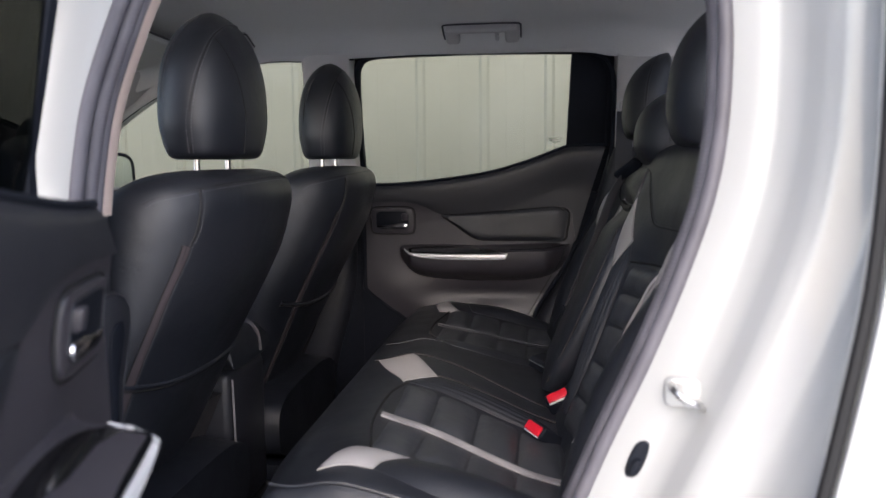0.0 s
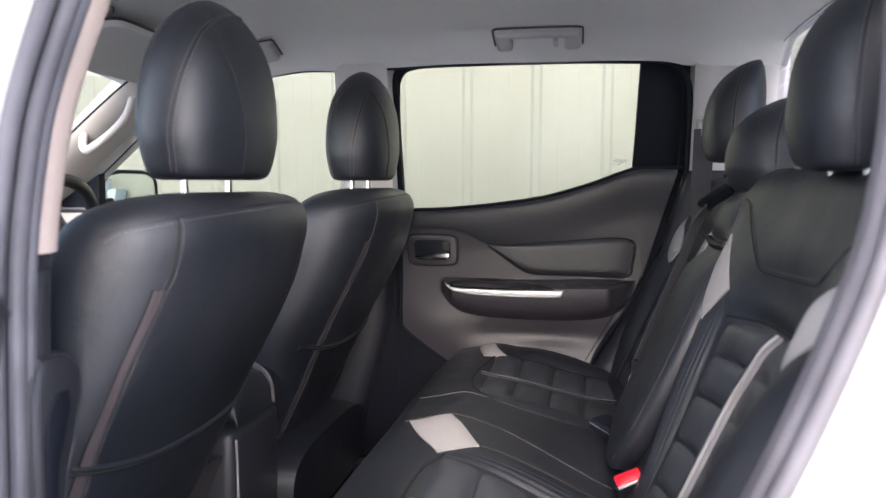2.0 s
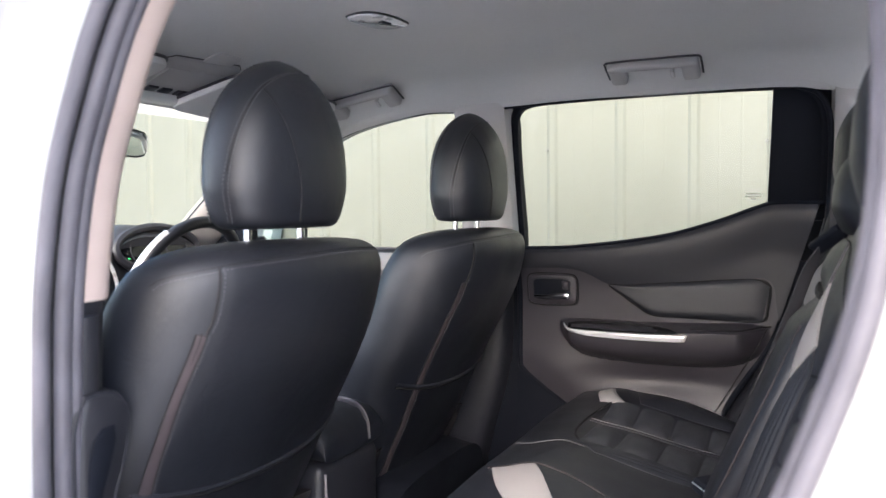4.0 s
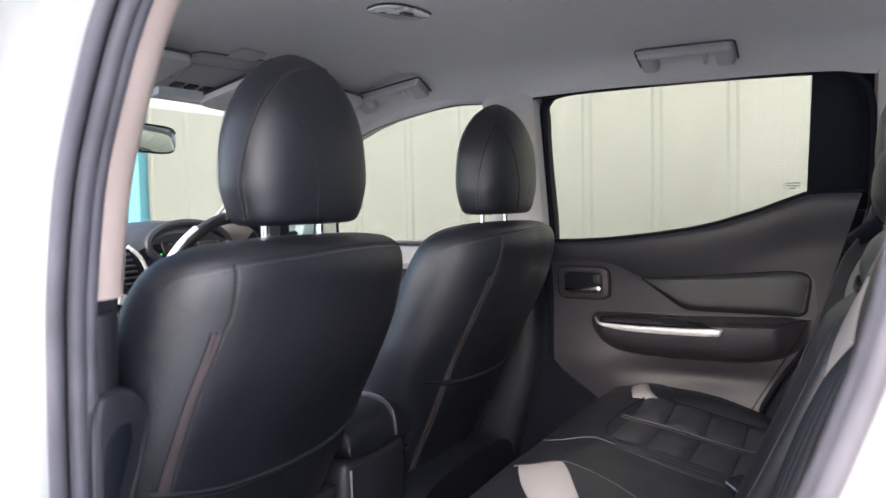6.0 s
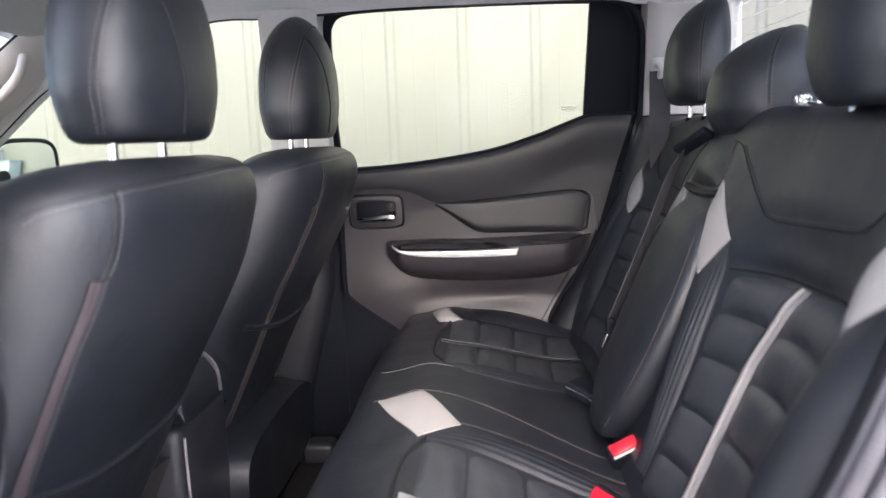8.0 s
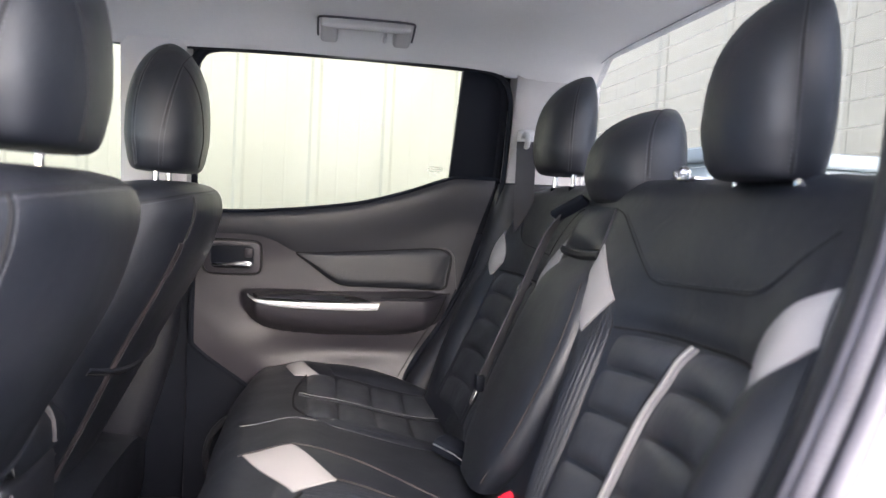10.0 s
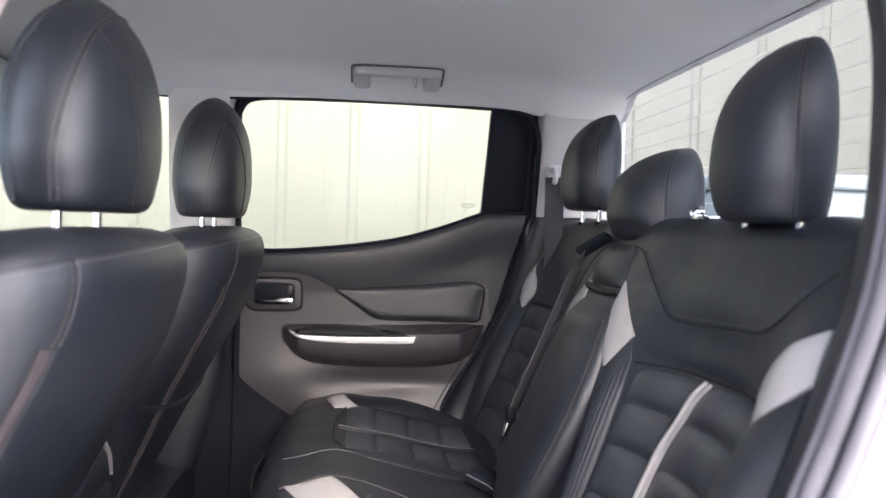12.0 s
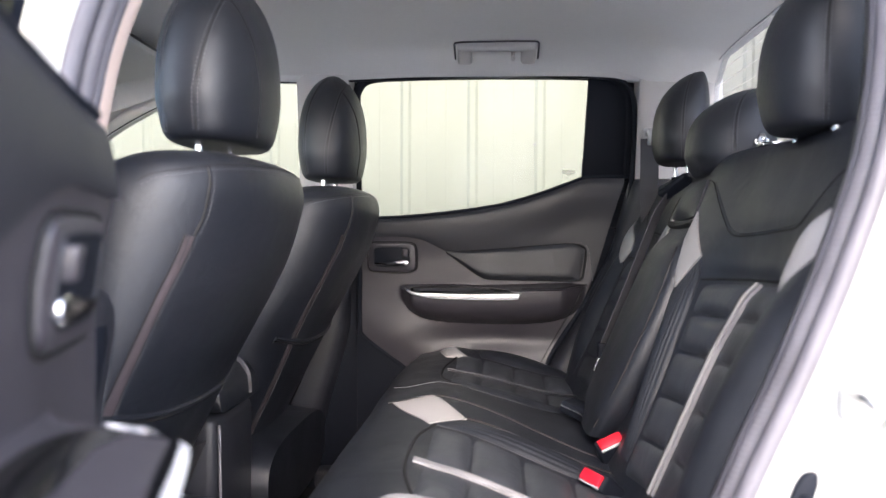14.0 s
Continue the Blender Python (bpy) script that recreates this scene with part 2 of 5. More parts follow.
def cover(surf, low, high, lift=0.002, bulge=0.0, nu=10, nv=10, out=1, sink=0.004, power=4, ribs=0, rib=0.0):
    """A padded panel that lies on a surface, between two edge lines given in the surface's own two coordinates."""
    lo, hi = smooth_line(low, nu + 1), smooth_line(high, nu + 1)

    def at(i, j, off):
        a, b = lo[i] * (1 - j / nv) + hi[i] * (j / nv)
        return Vector(surf(a, b)) + normal_of(surf, a, b) * (out * off)
    verts, faces, w = [], [], nu + 1
    for j in range(nv + 1):
        for i in range(nu + 1):
            s, t = 2 * i / nu - 1, 2 * j / nv - 1
            verts.append(at(i, j, lift + bulge * (1 - abs(s) ** power) * (1 - abs(t) ** power) + rib * abs(math.sin(math.pi * ribs * j / nv)) * (1 - abs(t) ** 6)))
    faces = [(j * w + i, j * w + i + 1, (j + 1) * w + i + 1, (j + 1) * w + i) for j in range(nv) for i in range(nu)]
    rim = [(i, 0) for i in range(nu + 1)] + [(nu, j) for j in range(1, nv + 1)] + [(i, nv) for i in range(nu - 1, -1, -1)] + [(0, j) for j in range(nv - 1, 0, -1)]
    n = len(verts)
    verts += [at(i, j, -sink) for i, j in rim]
    for k in range(len(rim)):
        k2 = (k + 1) % len(rim)
        a, b = rim[k][1] * w + rim[k][0], rim[k2][1] * w + rim[k2][0]
        faces.append((b, a, n + k, n + k2))
    if out < 0:
        faces = [tuple(reversed(f)) for f in faces]
    return verts, faces


def seam_line(surf, pts, r=0.0016, n=40, lift=0.0005, out=1, sides=6):
    line = smooth_line(pts, n)
    return tube([Vector(surf(a, b)) + normal_of(surf, a, b) * (out * lift) for a, b in line], r, sides)


def even(pts, pitch):
    """Points at an even pitch along a line."""
    q = np.array([tuple(v) for v in pts])
    run = np.concatenate([[0], np.cumsum(np.linalg.norm(np.diff(q, axis=0), axis=1))])
    n = max(4, int(run[-1] / pitch))
    at = np.linspace(0, run[-1], 2 * n + 1)
    return [Vector(v) for v in np.stack([np.interp(at, run, q[:, k]) for k in range(3)], 1)]


def thread_row(name, pts, parent, pitch=0.0056, r=0.00055):
    """A row of short threads as one part."""
    line = even(pts, pitch)
    row = part(name, join(*[tube([line[2 * i], line[2 * i].lerp(line[2 * i + 1], 1.1)], r, 5) for i in range(len(line) // 2)]), THREAD, parent)
    return tagged(row, kind="stuff")


def lifted(surf, pts, lift=0.001, out=1, n=160):
    return [Vector(surf(a, b)) + normal_of(surf, a, b) * (out * lift) for a, b in smooth_line(pts, n)]


def ease(x, a, b):
    t = min(1, max(0, (x - a) / (b - a)))
    return t * t * (3 - 2 * t)


def table(x, rows):
    return float(np.interp(x, [r[0] for r in rows], [r[1] for r in rows]))


def soft_table(x, rows):
    """Smooth curve through rows of (x, value)."""
    xs, ys = [r[0] for r in rows], [r[1] for r in rows]
    if x <= xs[0]:
        return ys[0]
    if x >= xs[-1]:
        return ys[-1]
    i = max(k for k in range(len(xs)) if xs[k] <= x)
    i = min(i, len(xs) - 2)
    h = xs[i + 1] - xs[i]
    t = (x - xs[i]) / h
    def slope(k):
        if k == 0 or k == len(xs) - 1:
            j = 0 if k == 0 else k - 1
            return (ys[j + 1] - ys[j]) / (xs[j + 1] - xs[j])
        return (ys[k + 1] - ys[k - 1]) / (xs[k + 1] - xs[k - 1])
    m0, m1 = slope(i) * h, slope(i + 1) * h
    return (2 * t ** 3 - 3 * t * t + 1) * ys[i] + (t ** 3 - 2 * t * t + t) * m0 + (-2 * t ** 3 + 3 * t * t) * ys[i + 1] + (t ** 3 - t * t) * m1


# ---- yard: ground and sheds ----
ground = part("ground", sheet(lambda s, t: (-300 + 600 * s, -300 + 600 * t, 0.0), 8, 8, (0, 0, -0.2)), CONCRETE, smooth=False)
tagged(ground, "grey concrete yard round the truck", "ground", kind="structure")


def cladding(name, start, along, length, height, mat, rib=0.3135, offset=0.0):
    """Metal cladding: flat sheets with narrow raised ribs, one folded sheet each bay."""
    root = thing(name, start, "tall shed wall clad in ribbed painted metal sheets", "wall", kind="structure")
    a = Vector(along).normalized()
    nrm = a.cross(Vector((0, 0, 1)))
    prof = [(0, 0), (0.002, 0.0), (0.016, 0.007), (0.040, 0.007), (0.054, 0.0), (0.124, 0.0), (0.130, 0.0008), (0.136, 0.0), (0.214, 0.0), (0.220, 0.0008), (0.226, 0), (rib, 0)]
    me = None
    k = 0
    while k * rib < length:
        if me is None:
            verts, faces = [], []
            for u, d in prof:
                p = a * u + nrm * d
                verts += [p, p + Vector((0, 0, height))]
            for i in range(len(prof) - 1):
                faces.append((2 * i, 2 * i + 2, 2 * i + 3, 2 * i + 1))
            ob = part("wall_sheet", (verts, faces), mat, root, smooth=False)
            me = ob.data
        else:
            ob = new("wall_sheet", me)
            ob.parent = root
        ob.location = Vector(start) + a * (k * rib + offset)
        k += 1
    back = [Vector(start) - nrm * 0.003, Vector(start) + a * length - nrm * 0.003]
    back += [q + Vector((0, 0, height)) for q in reversed(back)]
    back += [q - nrm * 0.15 for q in back]
    part("wall_core", (back, [(0, 1, 2, 3), (7, 6, 5, 4), (0, 4, 5, 1), (1, 5, 6, 2), (2, 6, 7, 3), (3, 7, 4, 0)]), mat, root, smooth=False)
    return root


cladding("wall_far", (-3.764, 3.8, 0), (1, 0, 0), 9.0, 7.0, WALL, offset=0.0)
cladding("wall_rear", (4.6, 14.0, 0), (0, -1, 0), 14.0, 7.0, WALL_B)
crate = thing("storage_container", (2.4, 3.5, 0), "pale blue steel storage container standing by the wall", "container")
part("body", rbox((1.25, 3.25, 0.0), (3.7, 3.72, 1.62), 0.02, 3), PALE_BLUE, crate)
part("lid", rbox((1.22, 3.22, 1.62), (3.73, 3.74, 1.68), 0.015, 3), PALE_BLUE, crate)
doorset = thing("shed_door", (-4, 3.8, 0), "blue shed door in a cyan painted frame", "door", kind="structure")
part("door_frame", rbox((-3.93, 3.74, 0), (-3.78, 3.95, 4.5), 0.01), CYAN, doorset)
part("door_leaf", rbox((-7.5, 3.80, 0), (-3.93, 3.95, 4.5), 0.01), BLUE, doorset)
for bx in (-0.938, 0.0):
    bolt = part("wall_bolt", tube([(bx, 3.801, 1.729), (bx, 3.785, 1.729)], 0.006, 8), RUBBER)
    tagged(bolt, "small dark fixing bolt on the cream metal wall", "bolt", "bolts on the wall")

# ---- cab shell: floor, headliner, roof, rear ----
floor = part("floor", join(rbox((-1.9, 0.86, 0.60), (0.35, 2.36, 0.66), 0.01), rbox((-0.60, 1.46, 0.655), (0.3, 1.76, 0.74), 0.03, 3)), CARPET)
tagged(floor, "black carpeted cab floor with a low tunnel", "floor", kind="structure")


def ceiling_z(x, y):
    d = abs(y - CENTRE) / 0.60
    z = 1.812 - 0.05 * d ** 3.2 - 0.02 * ease(d, 0.9, 1.05)
    if y > CENTRE:
        z -= 0.021 * ease(d, 0.82, 1.03)
    z -= max(0.0, z - (1.757 - 0.022 * ease(d, 0.80, 1.02))) * ease(x, 0.02, 0.385) ** 1.4
    z -= 0.11 * ease(-x, 0.80, 1.32) ** 1.2
    z -= 0.012 * math.exp(-((x - 0.18) ** 2 + (y - 1.98) ** 2) / 0.006)
    if y > CENTRE:
        z -= 0.032 * ease(d, 0.86, 1.0) * ease(x, 0.13, 0.25)
    z += 0.006 * math.exp(-((x + 0.30) ** 2) / 0.004) * (1 - min(1, d) ** 4)
    return z


ceil_ob = part("ceiling", sheet(lambda s, t: (-1.205 + 1.605 * s, 0.985 + 1.222 * t, ceiling_z(-1.205 + 1.605 * s, 0.985 + 1.222 * t)), 100, 60, (0, 0, 0.012)), HEADLINER)
tagged(ceil_ob, "grey woven cloth headliner of the cab", "headliner", kind="structure")


def roof_z(x, y):
    return 1.865 - 0.05 * (abs(y - CENTRE) / 0.66) ** 3 - 0.03 * ease(x, 0.1, 0.46) - 0.16 * ease(-x, 0.8, 1.4) ** 1.5


roof = part("roof", sheet(lambda s, t: (-1.27 + 1.675 * s, 0.95 + 1.32 * t, roof_z(-1.27 + 1.675 * s, 0.95 + 1.32 * t)), 40, 30, (0, 0, -0.02)), WHITE)
tagged(roof, "white painted cab roof", "roof", kind="structure")
bonnet = part("bonnet", sheet(lambda s, t: (-1.98 - 1.15 * s, 0.80 + 1.62 * t, 1.235 - 0.14 * s ** 1.6 - 0.06 * abs(2 * t - 1) ** 3), 20, 24, (0, 0, -0.04)), WHITE)
tagged(bonnet, "white painted bonnet ahead of the windscreen", "bonnet", kind="structure")
rear = thing("wall_rear_panel", (0.4, 1.6, 0.7), "rear wall of the cab below and round the rear window", "panel", kind="structure")
part("lower_panel", rbox((0.34, 0.9, 0.62), (0.42, 2.32, 1.40), 0.01), PLASTIC, rear)
surround = []
for k in range(96):
    c, q = math.cos(k * math.tau / 96), math.sin(k * math.tau / 96)
    surround.append(Vector((0.379, CENTRE + 0.638 * math.copysign(abs(c) ** 0.30, c), 1.565 + 0.189 * math.copysign(abs(q) ** 0.30, q))))
part("window_seal", tube(surround, 0.0013, 6, closed=True), RUBBER, rear, "thin black seal round the rear window")
for ya, yb in ((0.92, 0.968), (2.252, 2.31)):
    part("corner_panel", rbox((0.345, ya, 1.39), (0.42, yb, 1.77), 0.012, 3), TRIM_GREY, rear)
part("header_panel", rbox((0.392, 0.95, 1.759), (0.42, 2.27, 1.82), 0.008), HEADLINER, rear)
pane = part("window_1", loft([[(0.385 + 0.004 * a, y, z) for y, z in ((0.95, 1.37), (2.27, 1.37), (2.27, 1.77), (0.95, 1.77))] for a in (0, 1)]), REAR_GLASS, smooth=False)
tagged(pane, "clear rear cab window with fine heater wires", "window", kind="structure")
pane.visible_shadow = False
for k in range(9):
    part("heater_wire", tube([(0.381, 1.03, 1.45 + 0.033 * k), (0.381, 2.19, 1.45 + 0.033 * k)], 0.00022, 5), INK, pane)

screen_pane = part("windscreen", loft([[(x - 0.05 * (1 - (abs(y - CENTRE) / 0.66) ** 2) - 0.004 * a, y, z + 0.002 * a) for x, z in ((-1.90, 1.24), (-1.29, 1.70)) for y in ((0.97, 1.2, 1.4, CENTRE, 1.82, 2.02, 2.25) if x < -1.5 else (2.17, 2.0, 1.82, CENTRE, 1.4, 1.22, 1.05))] for a in (0, 1)]), GLASS, smooth=False)
tagged(screen_pane, "clear raked windscreen of the cab", "windscreen", kind="structure")
screen_pane.visible_shadow = False

# ---- near body side: jamb, seals and pillar trim round the open doorway ----
LOOP = smooth_line([(-0.598, 0.70), (-0.596, 0.9), (-0.588, 1.1), (-0.583, 1.25), (-0.576, 1.36), (-0.561, 1.45), (-0.545, 1.51), (-0.516, 1.58), (-0.487, 1.64), (-0.452, 1.69), (-0.405, 1.733), (-0.2, 1.75), (0.05, 1.742),
                    (0.14, 1.708), (0.18, 1.62), (0.187, 1.5), (0.176, 1.395), (0.148, 1.30), (0.11, 1.2), (0.066, 1.1), (0.025, 1.0), (-0.03, 0.88), (-0.075, 0.78), (-0.14, 0.70), (-0.25, 0.665), (-0.5, 0.66)], 200, closed=True)


def loop_offset(d):
    """The doorway's line, moved outwards by d."""
    n, out = len(LOOP), []
    for i in range(n):
        t = LOOP[(i + 1) % n] - LOOP[i - 1]
        t = t / np.linalg.norm(t)
        out.append(LOOP[i] + np.array([-t[1], t[0]]) * d)
    return out


def ribbon(profile, sel=None):
    """Sweep a profile of (offset, y) round the doorway."""
    rows = [[(p[0], y, p[1]) for p in loop_offset(d)] for d, y in profile]
    idx = list(range(len(LOOP))) if sel is None else sel
    verts = [Vector(r[i]) for r in rows for i in idx]
    n, faces = len(idx), []
    for a in range(len(rows) - 1):
        for j in range(n if sel is None else n - 1):
            k = (j + 1) % n
            faces.append((a * n + j, a * n + k, (a + 1) * n + k, (a + 1) * n + j))
    return verts, faces


side = thing("wall_near_side", (0, 0.8, 0.7), "white painted body side round the open rear doorway", "body side", kind="structure")
part("door_jamb", ribbon([(0.008, 0.955), (0.006, 0.92), (0.008, 0.898), (0.020, 0.888), (0.05, 0.882), (0.066, 0.875), (0.076, 0.86), (0.082, 0.835), (0.09, 0.824), (0.104, 0.818), (0.135, 0.814), (0.148, 0.806), (0.155, 0.79), (0.158, 0.745), (0.164, 0.728), (0.178, 0.722), (0.24, 0.72)]), WHITE, side)
part("inner_trim", ribbon([(0.006, 0.940), (0.001, 0.946), (0.0, 0.955), (0.002, 0.972), (0.009, 0.984), (0.023, 0.992), (0.06, 0.998), (0.12, 1.0)]), PLASTIC, side)
front_idx = [i for i in range(len(LOOP)) if LOOP[i][0] < -0.38 and LOOP[i][1] > 1.357]
part("pillar_trim", ribbon([(0.006, 0.940), (-0.002, 0.946), (-0.003, 0.955), (-0.001, 0.976), (0.006, 0.988), (0.02, 0.996), (0.06, 1.002), (0.16, 1.006)], front_idx), BEIGE, side, "beige plastic upper pillar trim")
shut = loop_offset(0.118)
part("shut_line", tube([(p[0], 0.8165, p[1]) for p in shut if p[0] < -0.43 and p[1] > 0.75], 0.0022, 6), SEAM, side, "dark shut line on the pillar")
low_idx = [i for i in range(len(LOOP)) if LOOP[i][0] < -0.55 and 0.72 < LOOP[i][1] < 1.357]
low_rows = [(loop_offset(d), y) for d, y in ((0.02, 0.942), (-0.001, 0.944), (-0.005, 0.949), (-0.006, 0.957), (-0.005, 0.965), (0.0, 0.972), (0.008, 0.977), (0.02, 0.979))]
part("lower_inner_trim", loft([[Vector((r[i][0], y, r[i][1])) for r, y in low_rows] for i in low_idx]), PLASTIC, side, "black lower pillar cover")
seal = thing("door_seal", (0, 0.94, 0.7), "black rubber weather seal round the doorway", "seal", kind="structure")
bulb = loop_offset(0.001)
part("seal_bulb", tube([(p[0], 0.9235, p[1]) for p in bulb], 0.0108, 16, closed=True), RIBBED_RUBBER, seal)
part("seal_groove", tube([(p[0], 0.9125, p[1]) for p in loop_offset(0.0035)], 0.0042, 6, closed=True), SEAM, seal)
part("outer_lip", tube([(p[0], 0.9010, p[1]) for p in loop_offset(0.0035)], 0.0088, 10, closed=True), RUBBER, seal, "flat outer lip of the seal")
lip = loop_offset(0.0)
part("seal_lip", tube([(p[0], 0.9385, p[1]) for p in lip], 0.0088, 10, closed=True), RUBBER, seal)
striker = thing("door_striker", (0.16, 0.87, 1.16), "zinc door striker loop bolted to the white jamb", "striker")
part("base_plate", slab([(0.020 * math.copysign(abs(math.cos(k * math.tau / 24)) ** 0.5, math.cos(k * math.tau / 24)), 0.017 * math.copysign(abs(math.sin(k * math.tau / 24)) ** 0.5, math.sin(k * math.tau / 24))) for k in range(24)], lambda a, b, h: Vector((0.150 + a, 0.884 - h, 1.166 + b)), 0.012, 0.004), WHITE, striker, "white painted base plate")
part("loop", tube(smooth_line([(0.137, 0.876, 1.176), (0.136, 0.848, 1.177), (0.142, 0.838, 1.172), (0.158, 0.836, 1.164), (0.165, 0.844, 1.158), (0.166, 0.876, 1.156)], 30), 0.0042, 8), STEEL, striker)
for dx, dz in ((-0.006, 0.009), (0.007, -0.010)):
    part("bolt_head", tube([(0.150 + dx, 0.876, 1.166 + dz), (0.150 + dx, 0.868, 1.166 + dz)], 0.0055, 6), STEEL, striker)
stop_line = [(0.010 * math.copysign(abs(math.cos(k * math.tau / 24)) ** 0.7, math.cos(k * math.tau / 24)), 0.022 * math.copysign(abs(math.sin(k * math.tau / 24)) ** 0.8, math.sin(k * math.tau / 24))) for k in range(24)]
stop = part("rubber_bump_stop", join(slab(stop_line, lambda a, b, h: Vector((0.103 + a + 0.35 * b, 0.892 - h, 1.084 + b)), 0.012, 0.004), slab([(a * 0.62, b * 0.45 - 0.007) for a, b in stop_line], lambda a, b, h: Vector((0.103 + a + 0.35 * b, 0.882 - h, 1.084 + b)), 0.010, 0.004)), PLASTIC_DK)
tagged(stop, "black rubber bump stop on the white jamb", "bump stop")
def gap_x(z):
    return soft_table(z, [(0.80, 0.180), (0.95, 0.212), (1.12, 0.247), (1.215, 0.264), (1.317, 0.279), (1.44, 0.285), (1.80, 0.282)])


quarter = part("quarter_panel", sheet(lambda s, t: (gap_x(0.85 + 0.95 * t) + 0.007 + 1.4 * s, 0.714 - 0.015 * math.sin(t * math.pi) + 0.010 * (1 - min(1.0, s * 40)) ** 2, 0.85 + 0.95 * t), 60, 24, (0, 0.05, 0)), WHITE)
part("rear_shut_line", tube([(gap_x(z), 0.7195, z) for z in np.linspace(0.85, 1.8, 40)], 0.0065, 8), SEAM, side, "dark shut line behind the doorway")
tagged(quarter, "white rear quarter panel of the truck", "body panel", kind="structure")
frontside = part("front_body_side", rbox((-1.75, 0.72, 0.62), (-0.84, 0.80, 1.32), 0.02, 3), WHITE)
tagged(frontside, "white front door outer panel on the near side", "body panel", kind="structure")
guide = thing("lower_pillar_trim", (-0.6, 1.0, 0.8), "black moulded lower pillar trim beside the front seat", "pillar trim", kind="structure")
trim_line = smooth_line([(0.935, 0.70), (0.935, 1.15), (0.945, 1.245), (0.975, 1.256), (1.002, 1.251), (1.021, 1.240), (1.029, 1.222), (1.027, 1.20), (1.014, 1.160), (0.990, 1.10), (0.975, 0.95), (0.97, 0.70)], 60)
part("trim_shell", slab(trim_line, lambda a, b, h: Vector((-0.632 + h, a - 0.2 * max(0.0, a - 0.94), b)), 0.058, 0.010), PLASTIC, guide)
part("trim_rim", tube([(-0.577, a - 0.2 * max(0.0, a - 0.94) - 0.006, b - 0.004) for a, b in trim_line[12:44]], 0.003, 8), PLASTIC, guide)
inner_line = smooth_line([(0.945, 0.75), (0.945, 1.10), (0.952, 1.19), (0.972, 1.212), (0.992, 1.213), (0.997, 1.203), (0.982, 1.165), (0.966, 1.12), (0.955, 0.95), (0.95, 0.75)], 48)
part("trim_inset", slab(inner_line, lambda a, b, h: Vector((-0.576 + h, a - 0.2 * max(0.0, a - 0.94), b)), 0.006, 0.003), PLASTIC_DK, guide)
belt_slot = part("belt_anchor", rbox((-0.612, 0.982, 1.265), (-0.602, 0.99, 1.30), 0.003), STEEL)
tagged(belt_slot, "small steel seat-belt anchor tab on the pillar", "anchor")

# ---- far body side ----
FAR = 2.29


def side_y(z):
    return FAR - max(0.0, z - 1.40) * 0.2


far = thing("wall_far_side", (0, 2.3, 0.7), "inner far side of the cab with pillars and rail", "body side", kind="structure")
rail_curve = smooth_line([(0.40, 1.700), (0.20, 1.722), (0.05, 1.735), (-0.3, 1.738), (-0.52, 1.733), (-0.66, 1.728), (-0.80, 1.730), (-0.97, 1.706), (-1.10, 1.670), (-1.27, 1.588), (-1.42, 1.482), (-1.62, 1.335), (-1.85, 1.16)], 90)


def rail(profile):
    rings = []
    for i, (x, z) in enumerate(rail_curve):
        drop = ease(-x, 0.85, 1.5)
        rings.append([Vector((x, side_y(min(z, 1.72)) + dy + 0.03 * drop, z + dz)) for dy, dz in profile])
    return loft(rings)


part("roof_rail", rail([(0.06, -0.008), (0.0, -0.0165), (-0.006, -0.012), (-0.014, -0.002), (-0.026, 0.021), (0.06, 0.03)]), HEADLINER, far)
seal_path = smooth_line([(-0.10, 0.80), (-0.02, 0.98), (0.06, 1.11), (0.125, 1.23), (0.165, 1.32), (0.188, 1.42), (0.193, 1.54), (0.192, 1.63), (0.180, 1.685), (0.150, 1.712), (0.09, 1.722), (-0.1, 1.727), (-0.3, 1.727), (-0.50, 1.722), (-0.66, 1.717), (-0.80, 1.719), (-0.97, 1.695), (-1.10, 1.659), (-1.27, 1.577), (-1.42, 1.471), (-1.62, 1.324), (-1.85, 1.15)], 120)
part("rail_seal", tube([(x, side_y(min(z, 1.72)) + 0.002 + 0.03 * ease(-x, 0.85, 1.5), z) for x, z in seal_path], 0.0065, 8), PLASTIC_DK, far)


def column(rows, mat, name, label="", proud=0.024):
    """A pillar cover from rows of (z, x_rear, x_front, y_out)."""
    rings = []
    for z, xr, xf, y in rows:
        rings.append([Vector(q) for q in ((xr + 0.006, y + 0.05, z), (xr, y, z), (xr - 0.012, y - proud * 0.65, z), (xr - 0.035, y - proud, z), (xf + 0.035, y - proud, z), (xf + 0.012, y - proud * 0.65, z), (xf, y, z), (xf - 0.006, y + 0.05, z))])
    part(name, loft(rings), mat, far, label)


part("side_liner", rbox((-1.7, FAR + 0.02, 0.62), (0.40, FAR + 0.06, 1.33), 0.01), PLASTIC_DK, far)
column([(z, -0.560, -0.70 - 0.02 * (1.72 - z), side_y(z) - 0.004) for z in (1.352, 1.40, 1.46, 1.52, 1.58, 1.64, 1.69, 1.72, 1.745)], TRIM_GREY, "upper_pillar_trim", "", 0.012)
column([(z, -0.572 - 0.09 * ease(1.12 - z, 0, 0.45), -0.72 - 0.12 * ease(1.2 - z, 0, 0.5), side_y(z) - 0.012) for z in (0.64, 0.75, 0.86, 0.97, 1.06, 1.14, 1.25, 1.32, 1.358)], PLASTIC, "lower_pillar_trim", "black moulded lower pillar trim")
column([(z, 0.42, 0.14, side_y(z) + 0.09) for z in (0.62, 1.0, 1.40, 1.58, 1.76)], PLASTIC_DK, "pillar_core")
